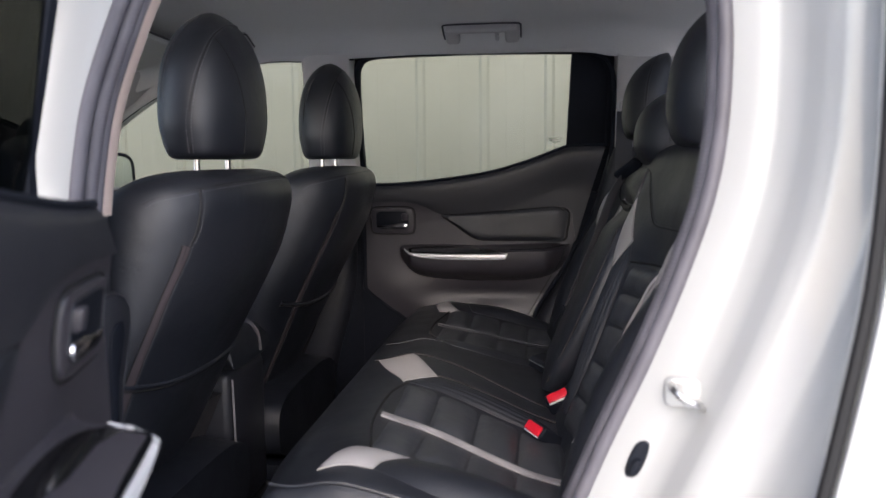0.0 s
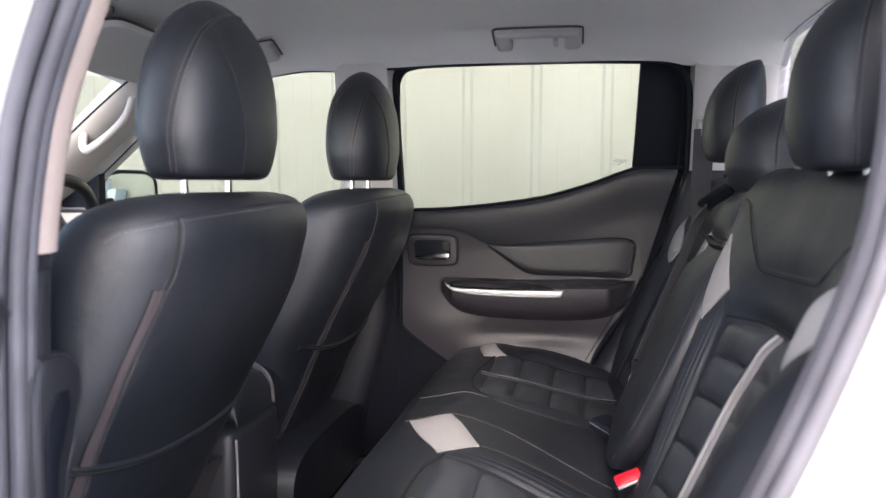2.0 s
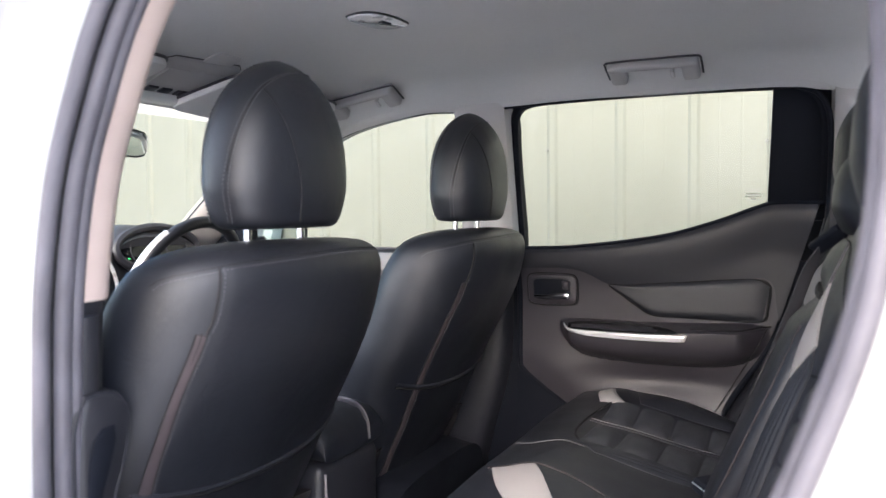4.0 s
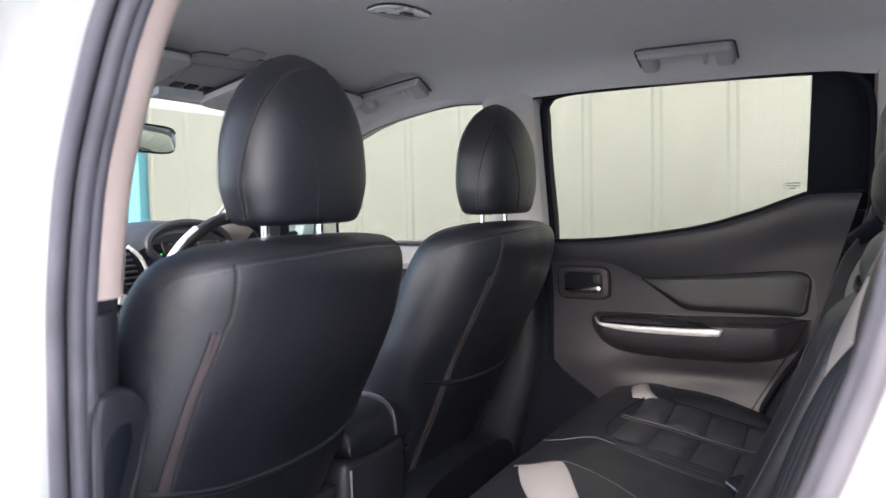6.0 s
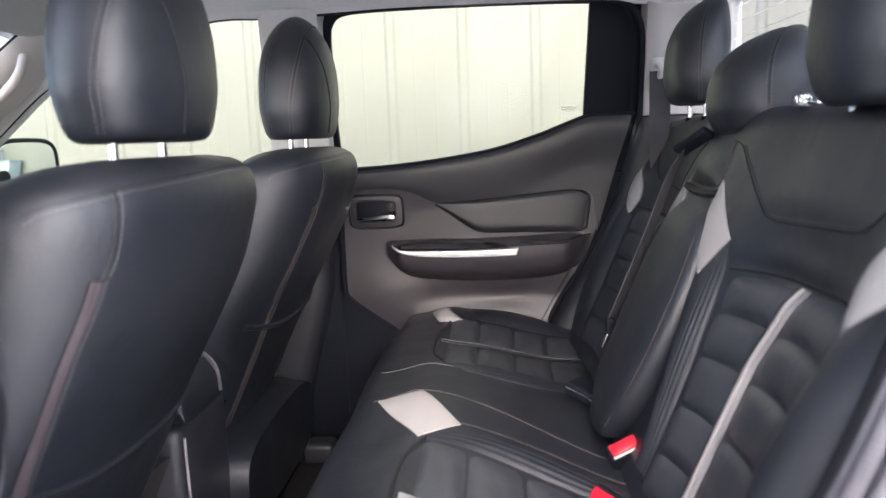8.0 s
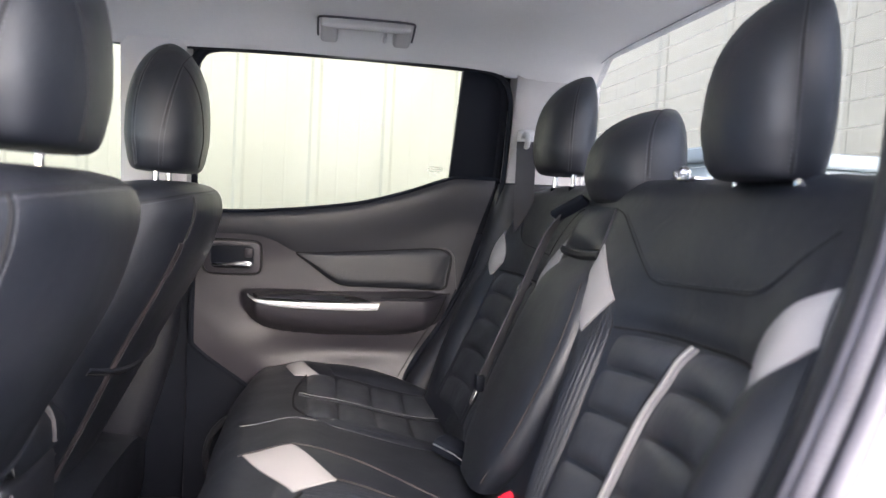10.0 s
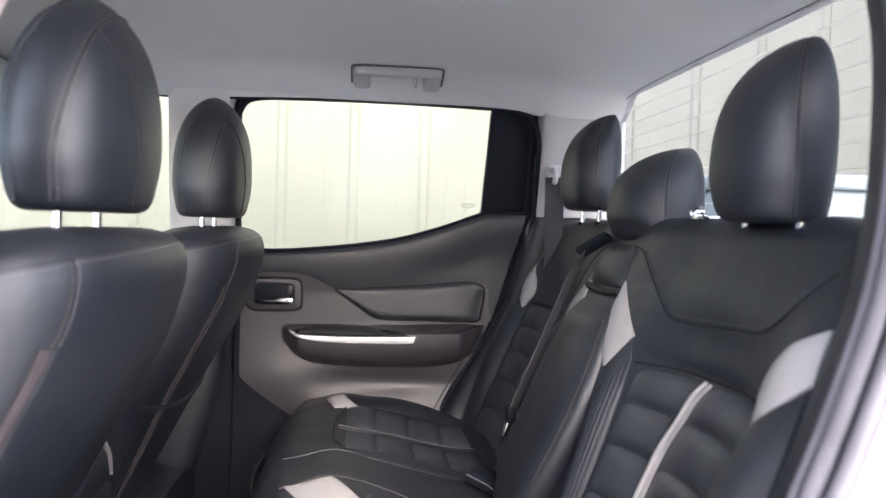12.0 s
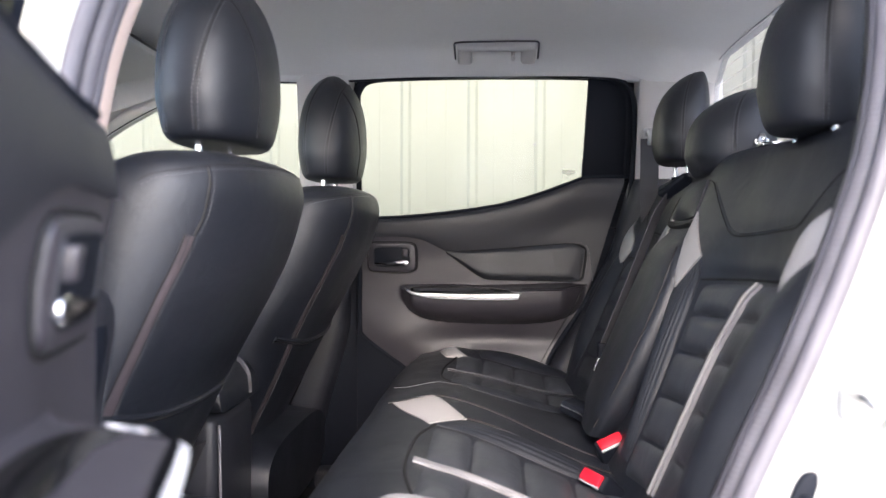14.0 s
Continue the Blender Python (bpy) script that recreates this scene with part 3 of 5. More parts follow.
column([(z, 0.40, 0.199, side_y(z) - 0.01 - 0.008 * ease(z, 1.67, 1.765)) for z in (1.458, 1.55, 1.62, 1.66, 1.69, 1.715, 1.74, 1.765)], PILLAR_GREY, "rear_pillar_trim", "pale grey rear pillar trim", 0.014)
column([(z, 0.40, table(z, [(0.62, -0.18), (0.937, -0.032), (1.1, 0.063), (1.27, 0.145), (1.455, 0.196)]), side_y(z) - 0.01) for z in (0.62, 0.80, 0.94, 1.05, 1.15, 1.25, 1.35, 1.455)], PLASTIC, "rear_quarter_trim", "black rear quarter trim")
pillar_ring = ((0.0, 0.13, -0.066), (0.0, 0.09, -0.060), (0.0, 0.03, -0.036), (0.0, 0.005, -0.010), (-0.003, 0.0, 0.0), (-0.008, 0.012, 0.002), (-0.02, 0.13, -0.012))
pillar_line = smooth_line([(-1.08, 1.772), (-1.225, 1.684), (-1.33, 1.606), (-1.435, 1.526), (-1.62, 1.387), (-1.80, 1.25)], 30)
part("windscreen_pillar_trim", loft([[Vector((x + dx, 2.12 + dy + 0.05 * ease(-x, 1.3, 1.8), z + dz)) for dx, dy, dz in pillar_ring] for x, z in pillar_line]), PILLAR_GREY, far, "pale grey windscreen pillar trim")
part("windscreen_seal", tube([(x - 0.006, 2.128 + 0.05 * ease(-x, 1.3, 1.8), z + 0.004) for x, z in pillar_line], 0.0045, 6), PLASTIC_DK, far, "black edge of the windscreen")

# ---- rear doors ----


def sill_z(x):
    return soft_table(x, [(-0.56, 1.353), (-0.40, 1.358), (-0.175, 1.386), (-0.05, 1.420), (0.066, 1.462), (0.09, 1.464), (0.20, 1.464)])


def door_right(z):
    return soft_table(z, [(0.62, -0.24), (0.80, -0.125), (0.937, -0.045), (1.0, -0.008), (1.1, 0.05), (1.2, 0.10), (1.27, 0.132), (1.46, 0.178), (1.7, 0.182)])


DOOR_LEFT = -0.549


def trim_depth(x, z):
    """How far the door trim stands towards the cab."""
    d = 0.016 * ease(z, sill_z(x) - 0.13, sill_z(x) - 0.02) - 0.007 * ease(z, sill_z(x) - 0.014, sill_z(x))
    # arm rest with its pull pocket
    rim = soft_table(x, [(-0.45, 1.150), (-0.425, 1.130), (-0.405, 1.106), (-0.37, 1.084), (-0.30, 1.072), (-0.20, 1.068), (-0.10, 1.068), (-0.03, 1.074), (0.02, 1.088), (0.05, 1.110), (0.07, 1.140)])
    top = 1.166 + 0.006 * ease(x, -0.15, 0.03)
    u = min(1.0, max(0.0, (top - z) / (top - rim + 1e-6)))
    d += 0.074 * ease(x, -0.435, -0.385) * (1 - ease(x, 0.0, 0.075)) * (1 - u ** 3.2) ** 0.9 * (1 - ease(z, top - 0.006, top + 0.008))
    # hollow under the arm rest, swell at the front low corner
    d -= 0.020 * math.exp(-(((x + 0.15) / 0.18) ** 2 + ((z - 1.025) / 0.035) ** 2))
    d += 0.014 * math.exp(-(((x + 0.44) / 0.10) ** 2 + ((z - 1.04) / 0.06) ** 2))
    d += 0.010 * math.exp(-(((x + 0.02) / 0.12) ** 2 + ((z - 0.93) / 0.03) ** 2))
    return d


def door(name, place, label, flip, tint):
    """A rear door; place turns (x, towards the cab, z) into the world."""
    root = thing(name, (0, 0, 0), label, "car door", kind="structure")

    def surf(a, b):
        return place(a, trim_depth(a, b), b)

    out = 1 if flip else -1
    soft = 0.0 if flip else 1.0

    def panel(s, t):
        z0 = 0.66 + (1.353 - 0.66) * t
        left = DOOR_LEFT + soft * 0.045 * ease(z0, 1.27, 1.353) ** 2
        x = left + (door_right(z0) - left) * s
        z = z0 + (sill_z(x) - 1.353) * ease(z0, 1.12, 1.353)
        return place(x, trim_depth(x, z), z)
    part("trim_panel", sheet(panel, 200, 220), DOOR_GREY, root, "charcoal moulded door trim")

    # dark upper trim above a swept line
    low = [(-0.547, 1.302), (-0.42, 1.304), (-0.36, 1.293), (-0.315, 1.270), (-0.28, 1.266), (-0.15, 1.274), (0.03, 1.289), (0.064, 1.287), (0.080, 1.270), (0.085, 1.230), (0.091, 1.186)]
    high = [(x, sill_z(x) - 0.004) for x in (-0.547 + 0.059 * soft, -0.44, -0.38, -0.30, -0.22, -0.12, -0.02, 0.05, 0.10, 0.14, 0.172)]
    part("upper_trim", cover(surf, low, high, 0.004, 0.0025, 44, 20, out, 0.006), PLASTIC, root, "black padded upper door trim")
    part("sill_seal", tube([place(x, 0.012, sill_z(x) + 0.001) for x in np.linspace(-0.547 + 0.057 * soft, 0.18, 40)], 0.005, 6), PLASTIC_DK, root)
    # padded insert
    ins_lo = [(-0.302, 1.262), (-0.25, 1.224), (-0.215, 1.200), (-0.185, 1.190), (-0.12, 1.189), (-0.03, 1.188), (0.054, 1.188)]
    ins_hi = [(-0.296, 1.264), (-0.23, 1.266), (-0.18, 1.270), (-0.10, 1.275), (-0.03, 1.281), (0.040, 1.284), (0.071, 1.270)]
    part("padded_insert", cover(surf, ins_lo, ins_hi, 0.004, 0.007, 40, 14, out, 0.006, 8), LEATHER, root, "black padded leatherette insert")
    part("insert_groove", tube([Vector(surf(a, b)) for a, b in smooth_line(ins_lo + [(0.067, 1.218)] + ins_hi[::-1], 90, closed=True)], 0.0038, 6, closed=True), SEAM, root)
    part("crease", seam_line(surf, [(-0.10, 1.166), (-0.02, 1.168), (0.04, 1.172), (0.075, 1.176)], 0.0025, 20, 0, out), SEAM, root)
    # inner release handle in its bezel
    def rounded(cx, cz, w, h, r, n=40):
        pts = []
        for k in range(n):
            a = k * math.tau / n
            c, s = math.cos(a), math.sin(a)
            q = 0.36
            pts.append((cx + w * math.copysign(abs(c) ** q, c), cz + h * math.copysign(abs(s) ** q, s)))
        return pts
    bez = part("handle_bezel", slab(rounded(-0.452, 1.247, 0.066, 0.040, 0.01), lambda a, b, h: place(a, trim_depth(a, b) + h, b), 0.007, 0.005), DOOR_GREY, root)
    # dark ring in place of the shade in the gap round the bezel
    part("bezel_gap_shade", tube([place(a, trim_depth(a, b) + 0.001, b) for a, b in rounded(-0.452, 1.247, 0.068, 0.042, 0.01)], 0.0022, 6, closed=True), SEAM, root)
    part("recess", slab(rounded(-0.452, 1.248, 0.049, 0.027, 0.01), lambda a, b, h: place(a, trim_depth(a, b) + 0.0072 + h, b), 0.0015, 0.001), PLASTIC_DK, bez)
    part("recess_rim", tube([place(a, trim_depth(a, b) + 0.008, b) for a, b in rounded(-0.452, 1.248, 0.050, 0.028, 0.01)], 0.0016, 6, closed=True), PLASTIC, bez)
    lever = smooth_line([(-0.497, 1.227), (-0.46, 1.223), (-0.42, 1.222), (-0.406, 1.225), (-0.404, 1.236), (-0.415, 1.241), (-0.44, 1.240), (-0.462, 1.236), (-0.497, 1.234)], 40, closed=True)
    part("release_lever", slab(lever, lambda a, b, h: place(a, trim_depth(a, b) + 0.007 + h, b), 0.013 if flip else 0.006, 0.006 if flip else 0.003), CHROME, bez, "chrome release lever")
    part("lock_knob", slab(rounded(-0.414, 1.259, 0.009, 0.011, 0.003, 16), lambda a, b, h: place(a, trim_depth(a, b) + 0.007 + h, b), 0.010, 0.003), DOOR_GREY, bez)
    # pull pocket and silver strip
    pocket = smooth_line([(-0.400, 1.166), (-0.36, 1.1705), (-0.25, 1.171), (-0.17, 1.1675), (-0.125, 1.161), (-0.14, 1.157), (-0.25, 1.155), (-0.37, 1.157)], 50, closed=True)
    part("pull_pocket", slab(pocket, lambda a, b, h: place(a, trim_depth(a, b) + h, b), 0.004, 0.002), GLOSS_BLACK, root, "glossy black pull pocket with switch")
    part("window_switch", slab(rounded(-0.215, 1.1635, 0.030, 0.0035, 0.002, 20), lambda a, b, h: place(a, trim_depth(a, b) + 0.004 + h, b), 0.004, 0.002), PLASTIC, root)
    strip_top = smooth_line([(-0.412, 1.166), (-0.400, 1.1605), (-0.36, 1.1565), (-0.25, 1.1545), (-0.15, 1.1555), (-0.103, 1.1575)], 34)
    strip_low = smooth_line([(-0.109, 1.1405), (-0.15, 1.1385), (-0.25, 1.1385), (-0.34, 1.1425), (-0.392, 1.1525), (-0.408, 1.161)], 34)
    strip = list(strip_top) + list(strip_low)
    part("pull_strip", slab(strip, lambda a, b, h: place(a, trim_depth(a, 1.153) - 0.001 + h, b), 0.010, 0.004), SATIN, root, "satin silver trim strip")
    # low pocket and its edge moulding
    if flip:
        part("edge_moulding", tube([Vector(surf(a, b)) for a, b in smooth_line([(-0.543, 1.34), (-0.542, 1.20), (-0.541, 1.06), (-0.531, 1.03), (-0.475, 0.985), (-0.42, 0.945), (-0.34, 0.88), (-0.25, 0.83)], 60)], 0.0075, 8), PLASTIC_DK, root)
    low_line = [(-0.547, 0.66), (-0.45, 0.66), (-0.35, 0.66), (-0.20, 0.66)]
    high_line = [(-0.547, 1.040), (-0.45, 0.965), (-0.35, 0.885), (-0.22, 0.80)]
    part("low_pocket", cover(surf, low_line, high_line, 0.006, 0.004, 24, 24, out, 0.004), PLASTIC_DK, root, "black lower door pocket")
    part("speaker_ring", tube([place(-0.40 + 0.095 * math.cos(k * math.tau / 40), 0.03, 0.775 + 0.105 * math.sin(k * math.tau / 40)) for k in range(40)], 0.008, 8, closed=True), PLASTIC, root)
    part("edge_line", seam_line(surf, [(0.066, 1.17), (0.03, 1.10), (-0.02, 1.01), (-0.055, 0.95), (-0.10, 0.87)], 0.0018, 30, 0, out), SEAM, root)
    for k in range(4):
        part("maker_mark", slab(rounded(-0.165 + 0.012 * k, 0.962, 0.004, 0.006, 0.001, 12), lambda a, b, h: place(a, trim_depth(a, b) + h, b), 0.001, 0.0004), PLASTIC_DK, root)
    # window frame, fixed black quarter, pane
    back = 0.028 * soft
    opening = smooth_line([(-0.553, 1.33), (-0.556, 1.50), (-0.552, 1.66), (-0.543, 1.704), (-0.508, 1.729), (-0.40, 1.735), (-0.15, 1.736), (0.08, 1.731), (0.135, 1.722), (0.168, 1.697), (0.181, 1.65), (0.182, 1.55), (0.180, 1.47)], 90)
    part("window_frame", tube([place(a, 0.2 * max(0, b - 1.40) - 0.042 - back, b) for a, b in opening], 0.013, 8), PLASTIC_DK, root, "black rubber window surround")
    lower_skin = smooth_line([(-0.57, 0.62), (-0.57, 1.0), (-0.568, 1.27), (-0.55, 1.305), (-0.30, 1.32), (-0.06, 1.36), (0.07, 1.405), (0.19, 1.425), (0.205, 1.40), (0.17, 1.25), (0.09, 1.08), (0.0, 0.90), (-0.10, 0.74), (-0.2, 0.64), (-0.3, 0.62)], 90, closed=True)
    part("outer_skin", slab(lower_skin, lambda a, b, h: place(a, -0.16 + h, b), 0.05, 0.01), WHITE, root, "white painted outer skin")
    part("door_core", slab([(max(-0.522, p[0]), p[1]) for p in lower_skin], lambda a, b, h: place(a, -0.112 + h, b), 0.078, 0.008), PLASTIC_DK if flip else WHITE, root)
    frame_out = [(p[0] * 1.0, p[1]) for p in smooth_line([(-0.575, 1.35), (-0.578, 1.70), (-0.535, 1.764), (-0.2, 1.772), (0.10, 1.764), (0.19, 1.730), (0.215, 1.6), (0.21, 1.462)], 60)]
    rings = []
    mid = smooth_line([(-0.552, 1.352), (-0.553, 1.66), (-0.516, 1.733), (-0.15, 1.740), (0.085, 1.735), (0.168, 1.698), (0.182, 1.6), (0.182, 1.466)], 60)
    for i in range(60):
        fo, fi = frame_out[i], mid[i]
        rings.append([place(fo[0], -0.10 - back + 0.2 * max(0, fo[1] - 1.40), fo[1]), place(fi[0], -0.10 - back + 0.2 * max(0, fi[1] - 1.40), fi[1]), place(fi[0], -0.048 - back + 0.2 * max(0, fi[1] - 1.40), fi[1]), place(fo[0], -0.048 - back + 0.2 * max(0, fo[1] - 1.40), fo[1])])
    part("upper_frame", loft(rings), PLASTIC_DK, root, "black upper door frame")
    quarter_line = [(0.062, 1.455), (0.069, 1.60), (0.075, 1.738), (0.13, 1.730), (0.160, 1.711), (0.178, 1.682), (0.187, 1.64), (0.188, 1.55), (0.184, 1.455)]
    part("quarter_cover", slab(quarter_line, lambda a, b, h: place(a, -0.055 + h + 0.2 * max(0, b - 1.40), b), 0.022, 0.003), PLASTIC_DK, root, "matt black fixed quarter cover")
    glass_line = [(-0.56, 1.33), (-0.56, 1.755), (0.085, 1.755), (0.075, 1.43), (-0.1, 1.38), (-0.3, 1.34)]
    glass = part("pane", slab(glass_line, lambda a, b, h: place(a, -0.075 + h + 0.2 * max(0, b - 1.40), b), 0.004, 0.001), tint, root, smooth=False)
    glass.visible_shadow = False
    for k, (w, z) in enumerate(((0.018, 1.487), (0.018, 1.481), (0.006, 1.475))):
        part("printed_mark", slab([(0.03 - w, z - 0.0011), (0.03 + w, z - 0.0011), (0.03 + w, z + 0.0011), (0.03 - w, z + 0.0011)], lambda a, b, h: place(a, -0.0705 + h + 0.2 * max(0, b - 1.40), b), 0.0004, 0.0001), INK, glass, smooth=False)
    return root


door("door_1", lambda x, d, z: Vector((x, FAR - d, z)), "closed far rear door with charcoal trim and silver pull strip", True, GLASS)
swing = Matrix.Translation((-0.430, 0.660, 0.033)) @ pose(0, 0, 0, 0, 0, -73) @ Matrix.Translation((0.452, 0, 0))
door("door_2", lambda x, d, z: swing @ Vector((x, d, z)), "open near rear door with charcoal trim seen edge on", False, DARK_GLASS)

# ---- far front door and front cab ----
fdoor = thing("door_3", (-1, 2.29, 0.7), "closed far front door with dark sill trim", "car door", kind="structure")


def front_panel(s, t):
    x, z = -1.75 + 1.03 * s, 0.66 + 0.685 * t
    return (x, FAR - 0.012 - 0.03 * ease(z, 1.26, 1.32) + 0.02 * ease(z, 1.33, 1.345) - 0.05 * ease(z, 1.02, 1.08) * (1 - ease(z, 1.12, 1.15)), z)


part("trim_panel", sheet(front_panel, 30, 40, (0, 0.1, 0)), PLASTIC, fdoor)
fp = part("pane", slab([(-0.69, 1.33), (-0.69, 1.735), (-0.97, 1.72), (-1.28, 1.60), (-1.66, 1.33)], lambda a, b, h: Vector((a, FAR + 0.045 - h - 0.2 * max(0, b - 1.40), b)), 0.004, 0.001), GLASS, fdoor, smooth=False)
fp.visible_shadow = False
part("sail_cover", slab([(-1.435, 1.335), (-1.435, 1.45), (-1.62, 1.335)], lambda a, b, h: Vector((a, FAR + 0.02 - h, b)), 0.03, 0.003), PLASTIC_DK, fdoor)
# pale colour stands in for the wall's grazing reflection on the black sill
part("sill_sheen_pad", loft([[Vector((x, FAR - dy, z)) for dy, z in ((0.0, 1.27), (0.040, 1.275), (0.052, 1.29), (0.050, 1.318), (0.038, 1.335), (0.014, 1.343), (0.0, 1.343))] for x in np.linspace(-1.60, -0.735, 20)]), PILLAR_GREY, fdoor, "sill trim with the window's reflection painted in as pale grey")
part("sill_seal", tube([(x, FAR - 0.015, 1.347) for x in np.linspace(-1.66, -0.70, 12)], 0.006, 6), RUBBER, fdoor)
mirror = thing("door_mirror", (-1.42, 2.5, 1.4), "black-backed door mirror outside the far front window", "mirror")
mface = [(0.110 * math.copysign(abs(math.cos(k * math.tau / 36)) ** 0.5, math.cos(k * math.tau / 36)), 0.082 * math.copysign(abs(math.sin(k * math.tau / 36)) ** 0.5, math.sin(k * math.tau / 36))) for k in range(36)]
mm = Matrix.Translation((-1.485, 2.505, 1.376)) @ pose(0, 0, 0, 0, 0, -13)
part("housing", slab(mface, lambda a, b, h: mm @ Vector((-h, a, b)), 0.09, 0.04), PLASTIC_DK, mirror)
part("housing_rim", tube([mm @ Vector((0.003, a, b)) for a, b in mface], 0.007, 8, closed=True), PLASTIC_DK, mirror)
part("mirror_glass", slab([(a * 0.95, b * 0.93) for a, b in mface], lambda a, b, h: mm @ Vector((0.003 + h, a, b)), 0.004, 0.001), MIRROR, mirror)
part("mirror_arm", tube([(-1.49, 2.30, 1.335), (-1.50, 2.36, 1.345), (-1.505, 2.43, 1.36)], 0.02, 10), PLASTIC_DK, mirror)

dash = thing("dashboard", (-1.6, 1.6, 0.9), "black dashboard with hooded dials, silver-edged vents and screen", "dashboard")


def dash_ring(y):
    d = abs(y - CENTRE) / 0.68
    hood = 0.058 * math.exp(-((y - 1.985) / 0.165) ** 4)
    top = 1.372 - 0.04 * d ** 3 + hood
    return [Vector(q) for q in ((-2.0, y, 0.75), (-2.0, y, 1.30 - 0.02 * d), (-1.80, y, top - 0.012), (-1.62, y, top), (-1.54, y, top - 0.005), (-1.51, y, top - 0.035), (-1.54 + 0.02 * d, y, 1.22), (-1.50, y, 1.12), (-1.46, y, 1.0), (-1.55, y, 0.85), (-1.62, y, 0.75))]


part("dash_body", loft([dash_ring(y) for y in np.linspace(0.95, 2.27, 60)]), PLASTIC, dash)
part("dial_face", slab([(0.142 * math.cos(k * math.tau / 32), 0.055 * math.sin(k * math.tau / 32)) for k in range(32)], lambda a, b, h: Vector((-1.518 + h - 0.25 * b, 1.98 + a, 1.355 + b)), 0.008, 0.003), GLOSS_BLACK, dash, "glossy instrument cluster")
part("cluster_hood", tube([(-1.512 - 0.25 * 0.06 * math.sin(k * math.tau / 40), 1.98 + 0.150 * math.cos(k * math.tau / 40), 1.355 + 0.062 * math.sin(k * math.tau / 40)) for k in range(40)], 0.012, 8, closed=True), PLASTIC, dash)
for yy in (1.915, 2.045):
    part("dial_ring", tube([(-1.508 - 0.25 * 0.036 * math.sin(k * math.tau / 30), yy + 0.04 * math.cos(k * math.tau / 30), 1.355 + 0.04 * math.sin(k * math.tau / 30)) for k in range(30)], 0.002, 6, closed=True), PLASTIC, dash)
for yy, zz in ((1.858, 1.322), (1.872, 1.324), (1.866, 1.334)):
    part("indicator", rbox((-1.510, yy - 0.004, zz - 0.002), (-1.504, yy + 0.004, zz + 0.002), 0.001, 1), GREEN_GLOW, dash)
part("screen", rbox((-1.53, 1.50, 1.22), (-1.503, 1.715, 1.325), 0.006), GLOSS_BLACK, dash)
vent = part("air_vent", slab([(1.728, 1.352), (1.762, 1.356), (1.786, 1.32), (1.806, 1.274), (1.756, 1.246), (1.732, 1.28)], lambda a, b, h: Vector((-1.515 + h, a, b)), 0.014, 0.004), PLASTIC_DK, dash)
for k in range(6):
    za = 1.265 + 0.0155 * k
    yb = 1.800 - 0.0075 * k
    part("slat", rbox((-1.505, 1.736 + 0.008 * (k < 1), za - 0.0028), (-1.493, yb - 0.006, za + 0.0028), 0.001, 1), DOOR_GREY, vent)
part("vent_arc", tube(smooth_line([(-1.505, 1.758, 1.362), (-1.498, 1.785, 1.338), (-1.497, 1.805, 1.305), (-1.499, 1.818, 1.268), (-1.503, 1.822, 1.235)], 20), 0.0055, 8), SATIN, dash, "satin silver vent surround")
part("knob", tube([(-1.508, 1.728, 1.227), (-1.488, 1.728, 1.227)], 0.014, 16), SATIN, dash)
part("lower_surround", tube(smooth_line([(-1.512, 1.70, 1.12), (-1.504, 1.71, 1.17), (-1.506, 1.715, 1.205)], 16), 0.005, 8), SATIN, dash)

wheel = thing("steering_wheel", (-1.3, 1.88, 1.27), "black leather steering wheel with silver spokes", "steering wheel")
wm = Matrix.Translation((-1.333, 1.894, 1.260)) @ pose(0, 0, 0, 0, -68, 0)
part("rim", moved(tube([(0.185 * math.cos(k * math.tau / 60), 0.185 * math.sin(k * math.tau / 60), 0) for k in range(60)], 0.0155, 12, closed=True), wm), LEATHER, wheel)
part("rim_insert", moved(tube([(0.1875 * math.cos(radians(a)), 0.1875 * math.sin(radians(a)), 0.004) for a in range(-100, -35, 4)], 0.0148, 10), wm), SATIN, wheel, "silver insert in the rim")
part("hub", moved(rbox((-0.06, -0.075, -0.045), (0.055, 0.075, 0.0), 0.02, 3), wm), PLASTIC, wheel)
for sgn in (-1, 1):
    part("spoke", moved(tube(smooth_line([(0.01, sgn * 0.06, -0.02), (0.02, sgn * 0.12, -0.012), (0.03, sgn * 0.18, 0)], 10), 0.016, 10, flat=0.5), wm), SATIN, wheel)
part("lower_spoke", moved(tube([(-0.05, 0, -0.02), (-0.18, 0, 0)], 0.018, 10, flat=0.5), wm), PLASTIC, wheel)
part("column", tube([(-1.50, 1.894, 1.20), (-1.35, 1.894, 1.25)], 0.045, 14), PLASTIC_DK, wheel)

vmirror = thing("rear_view_mirror", (-1.27, 1.61, 1.62), "black framed rear-view mirror under the headliner", "mirror")
vm = Matrix.Translation((-1.29, 1.645, 1.622)) @ pose(0, 0, 0, 0, 8, 12)
vf = [(0.115 * math.copysign(abs(math.cos(k * math.tau / 36)) ** 0.4, math.cos(k * math.tau / 36)), 0.034 * math.copysign(abs(math.sin(k * math.tau / 36)) ** 0.5, math.sin(k * math.tau / 36))) for k in range(36)]
part("shell", slab(vf, lambda a, b, h: vm @ Vector((-h, a, b)), 0.03, 0.015), PLASTIC_DK, vmirror)
part("glass", slab([(a * 0.95, b * 0.88) for a, b in vf], lambda a, b, h: vm @ Vector((h + 0.001, a, b)), 0.003, 0.001), MIRROR, vmirror)
part("stalk", tube([(-1.31, 1.645, 1.63), (-1.34, 1.64, 1.69), (-1.36, 1.64, 1.74)], 0.009, 8), PLASTIC_DK, vmirror)
